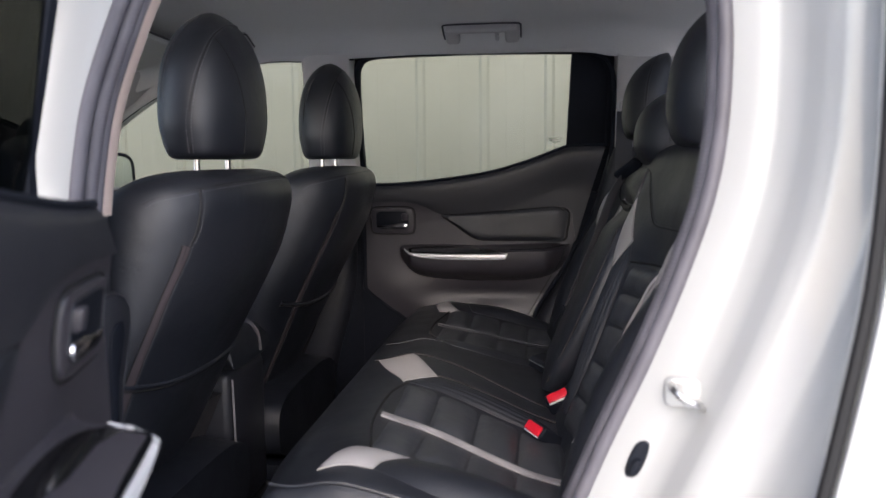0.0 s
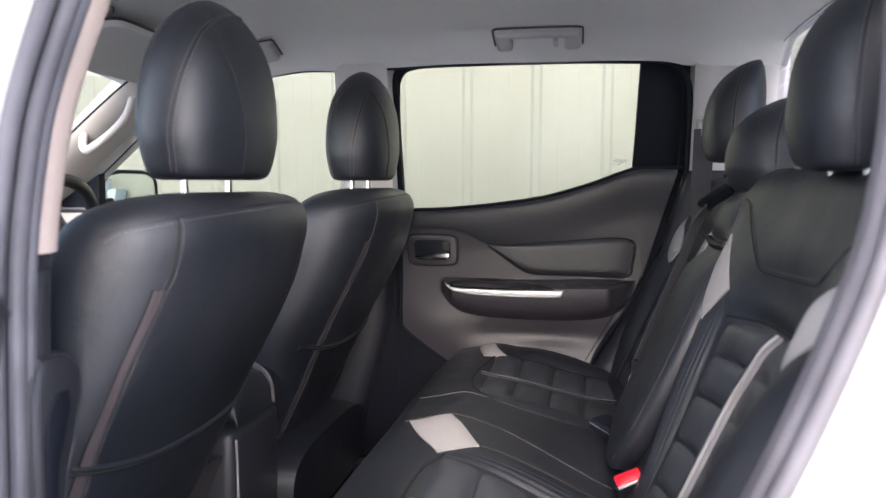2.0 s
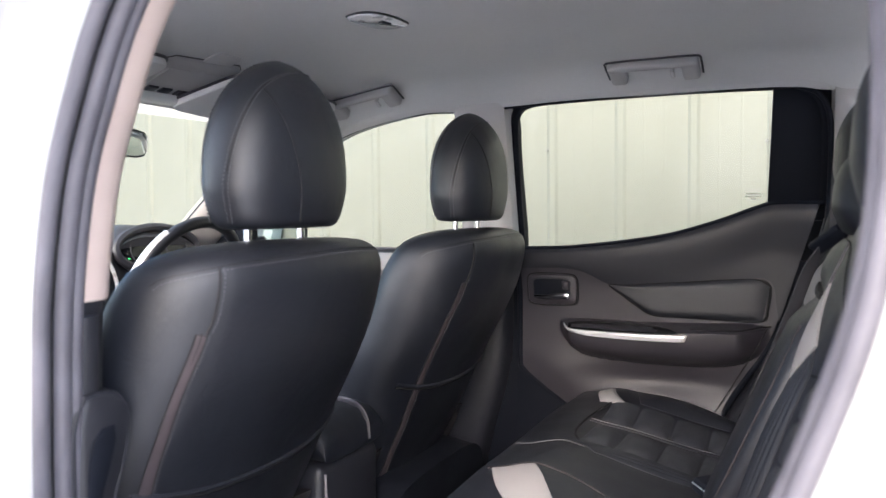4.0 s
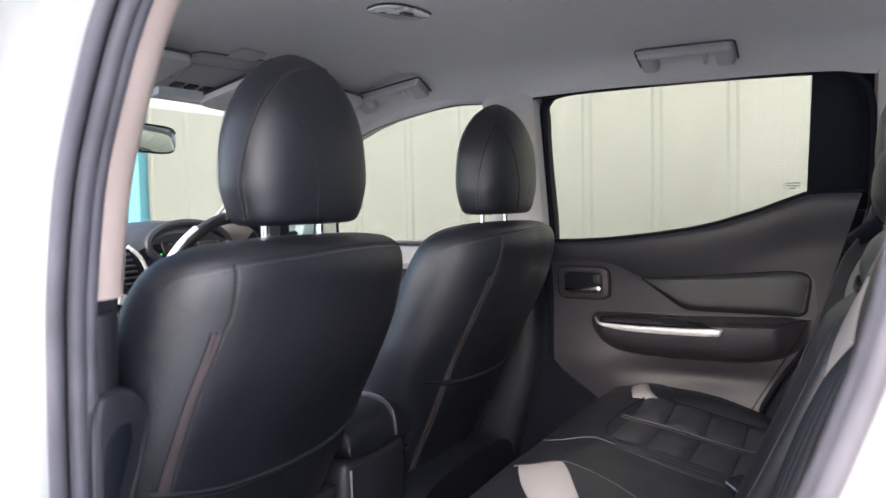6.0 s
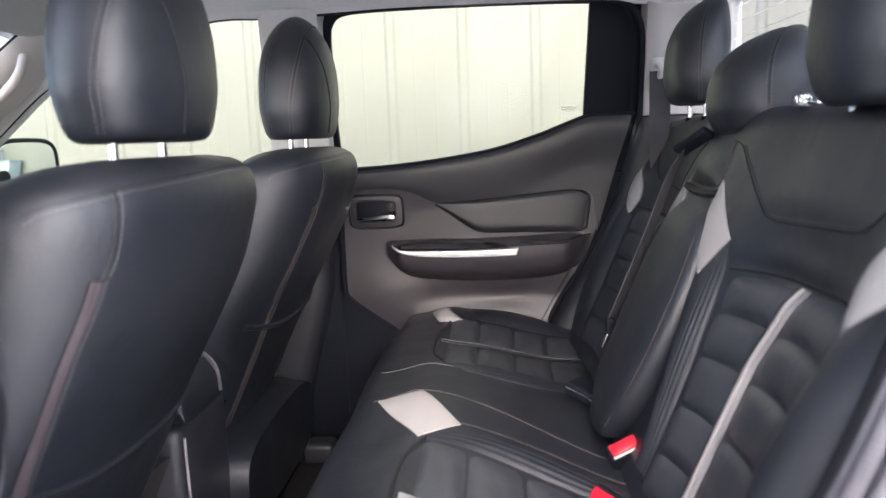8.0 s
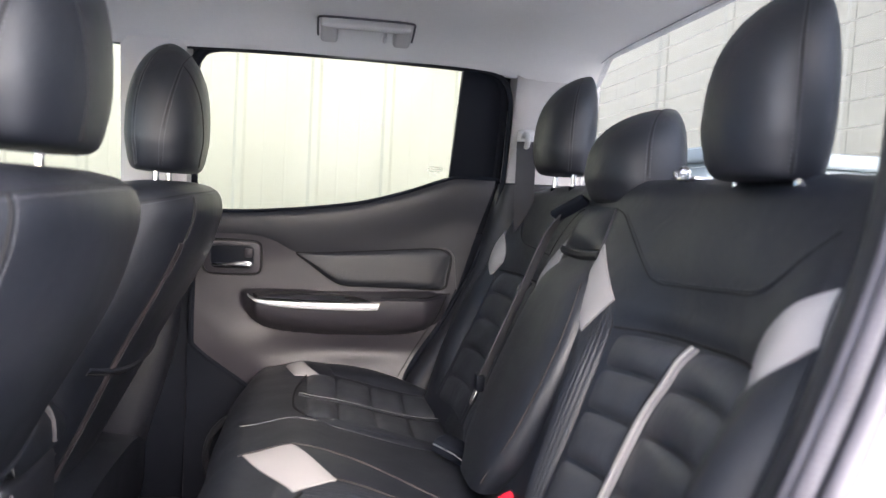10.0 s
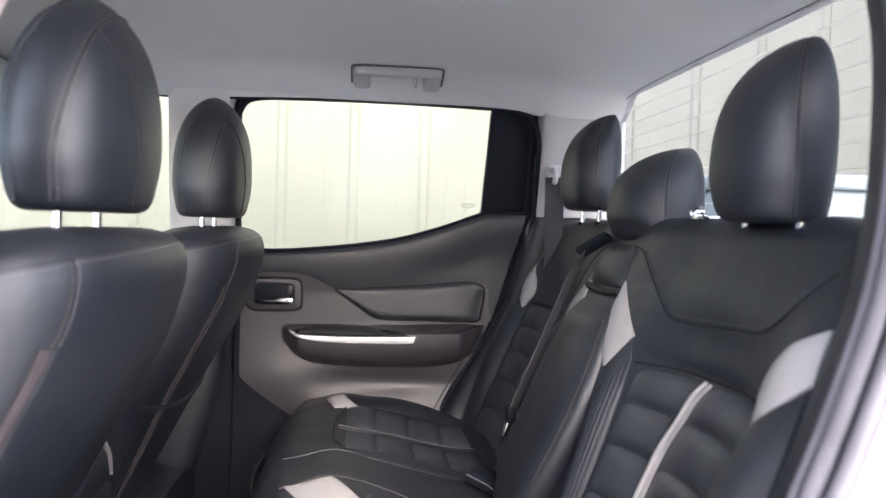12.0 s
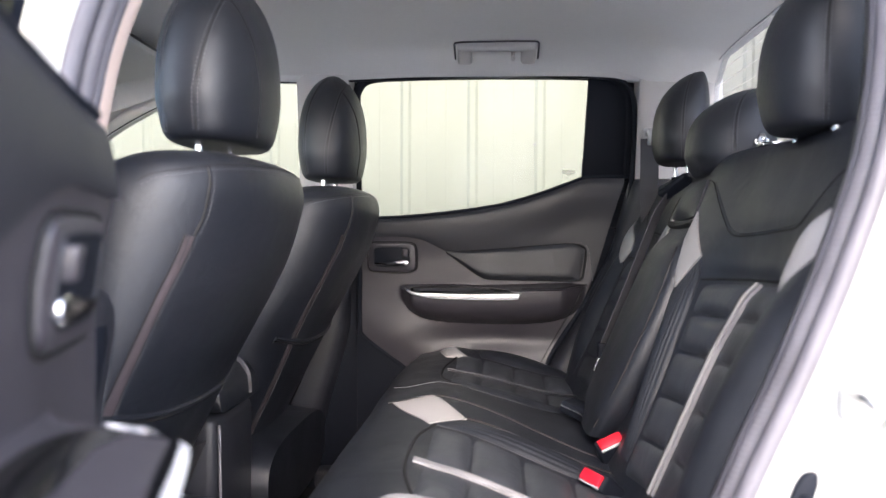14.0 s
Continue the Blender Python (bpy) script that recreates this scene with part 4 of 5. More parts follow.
for sgn in (-1, 1):
    visor = thing("sun_visor", (-1.08, CENTRE + sgn * 0.28, 1.73), "grey cloth sun visor folded up under the headliner", "sun visor", "sun visors")
    board = []
    for k in range(48):
        c, q = math.cos(k * math.tau / 48), math.sin(k * math.tau / 48)
        board.append((0.108 * math.copysign(abs(c) ** 0.26, c), 0.198 * math.copysign(abs(q) ** 0.2, q)))
    vb = Matrix.Translation((-1.086, CENTRE + sgn * 0.290, 1.727)) @ pose(0, 0, 0, -3 * sgn, -14, 0)
    part("board", slab(board, lambda a, b, h: vb @ Vector((a, b + 0.06 * sgn * a, -h)), 0.020, 0.008), HEADLINER, visor)
    # dark tube drawn as the shadow line along the board's rim
    part("edge_shade", tube([vb @ Vector((a * 1.01, b * 1.01 + 0.06 * sgn * a, -0.003)) for a, b in board], 0.0035, 6, closed=True), DOOR_GREY, visor, "dark strip painted as the shade along the visor's rim")
    part("pivot", tube([vb @ Vector((-0.09, sgn * 0.17, -0.01)), vb @ Vector((-0.09, sgn * 0.205, 0.006))], 0.006, 8), TRIM_GREY, visor)

# overhead console, dome lamp, small hatch
overhead = thing("overhead_console", (-1.1, 1.6, 1.76), "grey overhead console with map lamps and a lidded case", "console")


def on_ceiling(x, y, h):
    return Vector((x, y, ceiling_z(x, y) - h))


def ceiling_slab(cx, cy, wx, wy, depth, q=0.4, n=40):
    line = [(cx + wx * math.copysign(abs(math.cos(k * math.tau / n)) ** q, math.cos(k * math.tau / n)), cy + wy * math.copysign(abs(math.sin(k * math.tau / n)) ** q, math.sin(k * math.tau / n))) for k in range(n)]
    return slab(line, on_ceiling, depth, min(0.008, depth * 0.6))


part("body", slab([(-1.19, 1.555), (-1.18, 1.548), (-1.04, 1.545), (-1.022, 1.56), (-1.005, 1.73), (-1.015, 1.747), (-1.17, 1.752), (-1.185, 1.745)], on_ceiling, 0.010, 0.005), PILLAR_GREY, overhead)
part("case_lid", slab([(-1.118, 1.572), (-1.050, 1.568), (-1.038, 1.725), (-1.112, 1.73)], lambda x, y, h: on_ceiling(x, y, 0.009 + h), 0.005, 0.003), PILLAR_GREY, overhead)
part("lid_gap", tube([on_ceiling(x, y, 0.0085) for x, y in ((-1.121, 1.568), (-1.048, 1.564), (-1.034, 1.728), (-1.115, 1.734))], 0.0014, 6, closed=True), SEAM, overhead)
part("body_gap", tube([on_ceiling(x, y, 0.0) for x, y in ((-1.19, 1.552), (-1.04, 1.542), (-1.02, 1.56), (-1.002, 1.73), (-1.015, 1.75), (-1.18, 1.755))], 0.002, 6, closed=True), DOOR_GREY, overhead)
part("lamp_lens", slab([(-1.186, 1.568), (-1.160, 1.572), (-1.152, 1.735), (-1.178, 1.742)], lambda x, y, h: on_ceiling(x, y, 0.008 + h), 0.018, 0.006), LAMP_LENS, overhead, "clear map-lamp lens")
for yy in (1.605, 1.645, 1.69):
    part("lamp_switch", slab([(-1.150, yy - 0.014), (-1.132, yy - 0.014), (-1.131, yy + 0.014), (-1.149, yy + 0.014)], lambda x, y, h: on_ceiling(x, y, 0.008 + h), 0.006, 0.002), PLASTIC if yy == 1.645 else DOOR_GREY, overhead)
part("lid_catch", slab([(-1.058, 1.63), (-1.053, 1.63), (-1.050, 1.668), (-1.055, 1.668)], lambda x, y, h: on_ceiling(x, y, 0.012 + h), 0.002, 0.001), LAMP_LENS, overhead)
hatch = part("microphone_cover", ceiling_slab(-0.998, 1.668, 0.028, 0.040, 0.004, 0.35), TRIM_GREY)
tagged(hatch, "small grey cover plate on the headliner", "cover")
dome = thing("dome_lamp", (-0.56, 1.58, 1.8), "eye-shaped chrome-edged dome lamp on the headliner", "ceiling lamp")
eye, crescent = [], []
for k in range(48):
    u = math.cos(k * math.tau / 48)
    v = math.copysign((1 - u * u) ** 0.9, math.sin(k * math.tau / 48))
    eye.append((-0.582 + 0.038 * u - 0.022 * v, 1.618 + 0.0485 * u + 0.046 * v))
    w = v if v > 0 else -v * 0.25
    crescent.append((-0.582 + 0.034 * u - 0.022 * (0.86 * w - 0.04), 1.618 + 0.0435 * u + 0.046 * (0.86 * w - 0.04)))
part("lamp_base", slab(eye, on_ceiling, 0.007, 0.004), SATIN, dome)
part("lamp_rim", tube([on_ceiling(a, b, 0.002) for a, b in eye], 0.0022, 6, closed=True), PLASTIC, dome)
part("lens", slab(crescent, lambda x, y, h: on_ceiling(x, y, 0.0062 + h), 0.003, 0.0015), LAMP_LENS, dome, "white frosted lens")
part("switch", slab([(-0.578, 1.610), (-0.566, 1.606), (-0.560, 1.630), (-0.572, 1.634)], lambda x, y, h: on_ceiling(x, y, 0.0065 + h), 0.004, 0.002), PLASTIC, dome)


def grab_handle(x0, x1, y, z, slope=0.0, label="grey folding grab handle above the window"):
    """A flat C-shaped handle that lies on the headliner's curved edge."""
    g = thing("grab_handle", (x0, y, z), label, "grab handle", "grab handles above the doors")

    def lay(a, b, h):
        return Vector((a, y + 0.92 * b - 0.39 * h, z - 0.39 * b - 0.92 * h + slope * (a - x0)))
    long = x1 - x0
    geo = join(rbox((0, -0.002, -0.014), (long, 0.016, 0.018), 0.0075, 3), rbox((0.0006, 0.0, -0.014), (0.038, 0.070, 0.0168), 0.009, 3), rbox((long - 0.038, 0.0, -0.014), (long - 0.0006, 0.070, 0.0168), 0.009, 3))
    part("bar", ([lay(x0 + v[0], v[1], v[2]) for v in geo[0]], geo[1]), PILLAR_GREY, g, flip=True)
    gap = [(-0.005, 0.062), (-0.005, 0.008), (0.004, -0.006), (long / 2, -0.008), (long - 0.004, -0.006), (long + 0.005, 0.008), (long + 0.005, 0.062)]
    # the handle's shadowed outline, laid on the headliner as a dark tube
    part("handle_shade", tube([lay(x0 + a, b, 0.001) for a, b in smooth_line(gap, 40)], 0.0024, 6), DOOR_GREY, g, "dark strip standing in for the shade round the handle")
    part("coat_hook", tube([lay(x1 - 0.058, 0.03, 0.0), lay(x1 - 0.058, 0.032, 0.012), lay(x1 - 0.058, 0.05, 0.014)], 0.005, 8), TRIM_GREY, g)
    return g


grab_handle(-0.268, -0.070, 2.106, 1.781)
grab_handle(-1.02, -0.82, 2.098, 1.742, 0.16)
ap = thing("pillar_grab_handle", (-1.3, 2.1, 1.5), "pale grey grab handle on the windscreen pillar", "grab handle")
part("bar", tube(smooth_line([(-1.378, 2.145, 1.556), (-1.364, 2.118, 1.524), (-1.342, 2.106, 1.510), (-1.287, 2.104, 1.541), (-1.245, 2.105, 1.575), (-1.223, 2.110, 1.606), (-1.226, 2.135, 1.642)], 36), 0.0115, 12), PILLAR_GREY, ap)

# ---- headrests ----


def headrest_surf(cx, cy, z0, height, half, deep, lean=0.0, n=2.35, dome_power=2.4, side=1, upright=0.0):
    """A padded head restraint: returns ring(z fraction) and a point on its face towards side (+x or -x)."""
    def width(t):
        return half * (1 - 0.10 * (1 - ease(t, 0, 0.25)) - 0.0) * max(0.0, 1 - max(0, (t - 0.22) / 0.78) ** dome_power) ** 0.55

    def depth(t):
        return deep * (1 - 0.12 * (1 - ease(t, 0, 0.3))) * max(0.0, 1 - max(0, (t - 0.35) / 0.65) ** 2.6) ** 0.6

    def face(a, t):
        """a: -1 to 1 across."""
        w, d = width(t), depth(t)
        return (cx + lean * t * height + upright * (deep - d) + side * d * max(0.0, 1 - abs(a) ** n) ** (1 / n), cy + a * w, z0 + t * height)
    rings = []
    ts = [0.0, 0.004, 0.013, 0.030, 0.055, 0.085] + [0.11 + 0.87 * k / 40 for k in range(41)] + [0.995]
    for i, t in enumerate(ts):
        w, d = width(t), depth(t)
        if i < 6:
            w, d = w * (0.80, 0.88, 0.925, 0.962, 0.985, 0.997)[i], d * (0.66, 0.79, 0.87, 0.935, 0.975, 0.995)[i]
        ring = []
        for k in range(120):
            c, s = math.cos(k * math.tau / 120), math.sin(k * math.tau / 120)
            ring.append(Vector((cx + lean * t * height + upright * (deep - d) + d * math.copysign(abs(s) ** (2 / n), s), cy + w * math.copysign(abs(c) ** (2 / n), c), z0 + t * height)))
        rings.append(ring)
    return loft(rings), face


def headrest(parent, cx, cy, z0, height, half, deep, lean, side, arch, thread=True, post=0.05, post_x=0.0, upright=0.0):
    """arch: seam lines of (degrees round from the seen face towards the near side, height fraction)."""
    geo, face = headrest_surf(cx, cy, z0, height, half, deep, lean, side=side, upright=upright)

    def skin(a, t):
        c, s = math.cos(radians(a)), math.sin(radians(a))
        mid, edge = face(1.0, t), face(0.0, t)
        return (mid[0] + (edge[0] - mid[0]) * math.copysign(abs(c) ** (2 / 2.35), c), cy - (mid[1] - cy) * math.copysign(abs(s) ** (2 / 2.35), s), mid[2])

    def on_skin(line, n, lift):
        pts = []
        for a, t in smooth_line(line, n):
            q = Vector(skin(a, t))
            nrm = (Vector(skin(a + 1, t)) - Vector(skin(a - 1, t))).cross(Vector(skin(a, min(0.99, t + 0.01))) - Vector(skin(a, max(0.01, t - 0.01)))).normalized()
            if nrm.dot(q - Vector((cx + lean * t * height, cy, z0 + height * 0.45))) < 0:
                nrm = -nrm
            pts.append(q + nrm * lift)
        return pts
    head = part("headrest", geo, LEATHER, parent)
    for line in arch:
        part("seam", tube(on_skin(line, 60, 0.0002), 0.0010, 6), SEAM, head)
        if thread and line is not arch[1]:
            for off in (-2.6, 2.6):
                thread_row("stitching", on_skin([(a + off, t) for a, t in line], 300, 0.0012), head)
    for dy in (-0.062, 0.062):
        part("post", tube([(cx + post_x, cy + dy, z0 - post), (cx + post_x, cy + dy, z0 + 0.02)], 0.0055, 12), CHROME, head, "chrome post")
        part("post_guide", tube([(cx + post_x, cy + dy, z0 - post - 0.006), (cx + post_x, cy + dy, z0 - post + 0.006)], 0.0095, 12), PLASTIC_DK, head)
    return head


# ---- front seats ----
def front_seat(cy, label, inset=0.0, sx=0.0):
    seat = thing("front_seat", (-0.8, cy, 0.7), label, "car seat", "front seats")
    # height, rear face, front face, depth of the rounded rear, half width
    rows = [(0.74, -0.765, -1.025, 0.094, 0.215), (0.86, -0.702, -0.972, 0.097, 0.222), (0.98, -0.640, -0.910, 0.102, 0.236), (1.08, -0.587, -0.853, 0.112, 0.253), (1.15, -0.549, -0.809, 0.122, 0.264), (1.22, -0.509, -0.761, 0.134, 0.263), (1.28, -0.479, -0.719, 0.146, 0.261), (1.33, -0.4635, -0.693, 0.146, 0.256), (1.36, -0.457, -0.676, 0.140, 0.249), (1.385, -0.460, -0.657, 0.122, 0.236), (1.400, -0.470, -0.635, 0.098, 0.212), (1.410, -0.488, -0.608, 0.066, 0.172), (1.414, -0.508, -0.582, 0.036, 0.12)]

    def dims(z):
        return [soft_table(z, [(r[0], r[k]) for r in rows]) + (sx if k < 3 else 0) for k in range(1, 5)]

    def corner(z):
        """How square the back is seen from above."""
        return 2.85 - 0.5 * ease(z, 0.95, 1.12)

    def rearface(a, z):
        """a: metres from the seat's middle."""
        xr, xf, deep, w = dims(z)
        k = corner(z)
        return (xr - deep + deep * max(0.0, 1 - abs(a / w) ** k) ** (1 / k), cy + a, z)
    rings = []
    for z in list(np.linspace(0.74, 1.33, 22)) + [1.345, 1.358, 1.37, 1.38, 1.388, 1.394, 1.399, 1.403, 1.406, 1.409, 1.412, 1.414]:
        xr, xf, rear_deep, w = dims(z)
        ring = []
        for k in range(72):
            c, s = math.cos(k * math.tau / 72), math.sin(k * math.tau / 72)
            deep = rear_deep if s > 0 else xr - rear_deep - xf
            ring.append(Vector((xr - rear_deep + deep * math.copysign(abs(s) ** (2 / corner(z)), s), cy + w * math.copysign(abs(c) ** (2 / corner(z)), c), z)))
        rings.append(ring)
    back = part("backrest", loft(rings), LEATHER, seat)
    shoulder = [(-0.243, 1.368), (-0.232, 1.3785), (-0.192, 1.3882), (-0.147, 1.3932), (-0.056, 1.3978), (0.05, 1.400), (0.15, 1.396), (0.20, 1.390), (0.226, 1.380)]
    part("shoulder_seam", seam_line(rearface, shoulder, 0.0007, 60, 0.0003), SEAM, back)
    thread_row("stitching", lifted(rearface, [(a, z - 0.005) for a, z in shoulder]), back)
    side_seam = [(a + inset, z) for a, z in ((-0.192, 1.387), (-0.196, 1.355), (-0.198, 1.327), (-0.203, 1.307))]
    part("side_seam", seam_line(rearface, side_seam, 0.0017, 24, 0.0004), SEAM, back)
    thread_row("side_stitching", lifted(rearface, [(a + 0.005, z) for a, z in side_seam]), back)
    zl = [(a + inset, z) for a, z in ((-0.2130, 1.308), (-0.2215, 1.2325), (-0.2215, 1.15), (-0.2170, 1.095), (-0.206, 0.97), (-0.194, 0.86))]
    zr = [(a + inset, z) for a, z in ((-0.2025, 1.305), (-0.2115, 1.2325), (-0.2090, 1.15), (-0.2025, 1.091), (-0.191, 0.97), (-0.179, 0.86))]
    part("zip_cover", cover(rearface, zl, zr, 0.0012, 0.0008, 40, 3, 1, 0.002), ZIPPER, back, "brown zip tape down the side")
    thread_row("zip_stitching", lifted(rearface, [(a + 0.003, z) for a, z in zr]), back, 0.0052, 0.0004)
    for line in (zl, [((a + c) / 2, z) for (a, z), (c, _) in zip(zl, zr)], zr):
        part("zip_seam", seam_line(rearface, line, 0.0013, 40, 0.0004), SEAM, back)
    hem = [(-0.225, 1.098), (-0.192, 1.090), (-0.14, 1.081), (-0.09, 1.0767), (0.0, 1.074), (0.09, 1.077), (0.17, 1.090), (0.232, 1.112)]
    part("cover_hem", seam_line(rearface, hem, 0.0042, 50, 0.001), LEATHER, back, "piped lower hem of the leather cover")
    part("hem_shadow", seam_line(rearface, [(a, z - 0.007) for a, z in hem], 0.003, 50, 0.0003), SEAM, back)
    seams = [[(83, 0.04), (82, 0.25), (77, 0.45), (70, 0.62), (60, 0.76), (45, 0.84), (20, 0.895), (-15, 0.92), (-60, 0.925)],
             [(14, 0.04), (14, 0.2), (19, 0.4), (28, 0.58), (42, 0.72), (54, 0.785)],
             [(117, 0.04), (117, 0.4), (115, 0.6), (111, 0.75), (104, 0.88), (90, 0.95)]]
    headrest(seat, -0.556 + sx, cy, 1.431, 0.241, 0.131, 0.072, 0.01, 1, seams, True, 0.045, -0.008)
    # cushion and base
    cush = []
    for x, zt, zb, w in ((-1.16, 0.83, 0.74, 0.21), (-1.14, 0.885, 0.72, 0.235), (-1.08, 0.91, 0.71, 0.25), (-0.9, 0.90, 0.70, 0.26), (-0.70, 0.88, 0.70, 0.255), (-0.62, 0.87, 0.70, 0.25)):
        cush.append([Vector((x, cy + w * math.copysign(abs(math.cos(k * math.tau / 32)) ** 0.6, math.cos(k * math.tau / 32)), (zt + zb) / 2 + (zt - zb) / 2 * math.copysign(abs(math.sin(k * math.tau / 32)) ** 0.6, math.sin(k * math.tau / 32)))) for k in range(32)])
    part("seat_cushion", loft(cush), LEATHER, seat)
    part("rear_skirt", sheet(lambda s, t: (-0.665 - 0.11 * (1 - t) - 0.02 * math.sin(s * math.pi), cy - 0.225 + 0.45 * s, 0.70 + 0.25 * t), 12, 8, (-0.02, 0, 0)), FABRIC, seat, "charcoal fabric lower back")
    for dy in (-0.20, 0.20):
        part("seat_rail", rbox((-1.1, cy + dy - 0.025, 0.655), (-0.60, cy + dy + 0.025, 0.70), 0.006), PLASTIC_DK, seat)
        part("rail_cap", rbox((-0.63, cy + dy - 0.032, 0.655), (-0.56, cy + dy + 0.032, 0.705), 0.012, 3), PLASTIC, seat)
    return seat


front_seat(1.272, "black leather front passenger seat with stitched headrest", 0.0, 0.002)
front_seat(1.955, "black leather driver seat with stitched headrest", 0.036, 0.013)

# ---- centre console ----
console = thing("centre_console", (-0.8, 1.61, 0.7), "black centre console with padded leather arm rest lid", "console")
part("body", join(rbox((-1.45, 1.515, 0.66), (-0.655, 1.725, 0.985), 0.02, 3)), PLASTIC, console)
lid_r = []
for x, zt, zb in ((-0.98, 1.03, 0.985), (-0.96, 1.055, 0.985), (-0.8, 1.07, 0.985), (-0.70, 1.07, 0.985), (-0.665, 1.06, 0.985), (-0.648, 1.035, 0.988), (-0.645, 1.01, 0.992)):
    lid_r.append([Vector((x, 1.62 + 0.108 * math.copysign(abs(math.cos(k * math.tau / 32)) ** 0.45, math.cos(k * math.tau / 32)), (zt + zb) / 2 + (zt - zb) / 2 * math.copysign(abs(math.sin(k * math.tau / 32)) ** 0.6, math.sin(k * math.tau / 32)))) for k in range(32)])
lid = part("arm_rest_lid", loft(lid_r), LEATHER, console)
part("grey_band", tube(smooth_line([(-0.647, 1.665, 1.0), (-0.652, 1.665, 1.04), (-0.675, 1.665, 1.066), (-0.72, 1.665, 1.072), (-0.85, 1.665, 1.07)], 24), 0.008, 8, flat=0.25, up=(0, 1, 0)), DOOR_GREY, lid)
part("edge_strip", tube([(-0.652, 1.523, 0.97), (-0.65, 1.523, 0.85), (-0.65, 1.523, 0.70)], 0.0025, 8), STRIP_GREY, console, "grey edge strip")
part("gear_lever", tube([(-1.25, 1.60, 0.98), (-1.24, 1.60, 1.10)], 0.02, 10), PLASTIC_DK, console)

# ---- rear bench ----
bench = thing("rear_bench_seat", (-0.2, 1.63, 0.7), "black quilted leather rear bench with grey inserts and folded arm rest", "car seat")
BC = 1.63


def cushion(x, y):
    """Top of the bench cushion."""
    z = 1.0 - 0.075 * ease(x, -0.30, 0.05) - 0.012 * ease(-x, 0.27, 0.36)
    d = abs(y - BC)
    # soft dish of each outer seat, its outer roll, and the middle seat's crown
    z -= 0.014 * math.exp(-((d - 0.36) / 0.15) ** 4) * ease(x, -0.34, -0.24)
    z += 0.012 * math.exp(-((d - 0.60) / 0.055) ** 2) * ease(x, -0.36, -0.25)
    z += 0.010 * math.exp(-(d / 0.12) ** 2)
    z -= 0.05 * ease(d, 0.645, 0.70) ** 1.5
    return Vector((x, y, z))


def bench_outline(y):
    """Rounded nose and front face of the bench."""
    d = abs(y - BC)
    nose = -0.43 + 0.025 * ease(d, 0.45, 0.68) + 0.012 * ease(0.2 - d, 0, 0.2)
    rows = []
    for x in np.linspace(0.09, -0.35, 40):
        rows.append(cushion(x, y))
    top = cushion(-0.35, y).z
    for k in range(1, 9):
        a = k / 8 * math.pi / 2
        rows.append(Vector((-0.35 - (-0.35 - nose) * math.sin(a), y, top - 0.085 * (1 - math.cos(a)))))
    rows.append(Vector((nose + 0.012, y, top - 0.14)))
    rows.append(Vector((nose + 0.04, y, 0.76)))
    rows.append(Vector((0.09, y, 0.74)))
    return rows


part("cushion_cover", loft([bench_outline(y) for y in np.linspace(0.945, 2.315, 150)]), LEATHER, bench)
part("front_skirt", rbox((-0.385, 1.0, 0.66), (0.10, 2.26, 0.79), 0.012), CARPET, bench)


def csurf(a, b):
    return cushion(a, b)


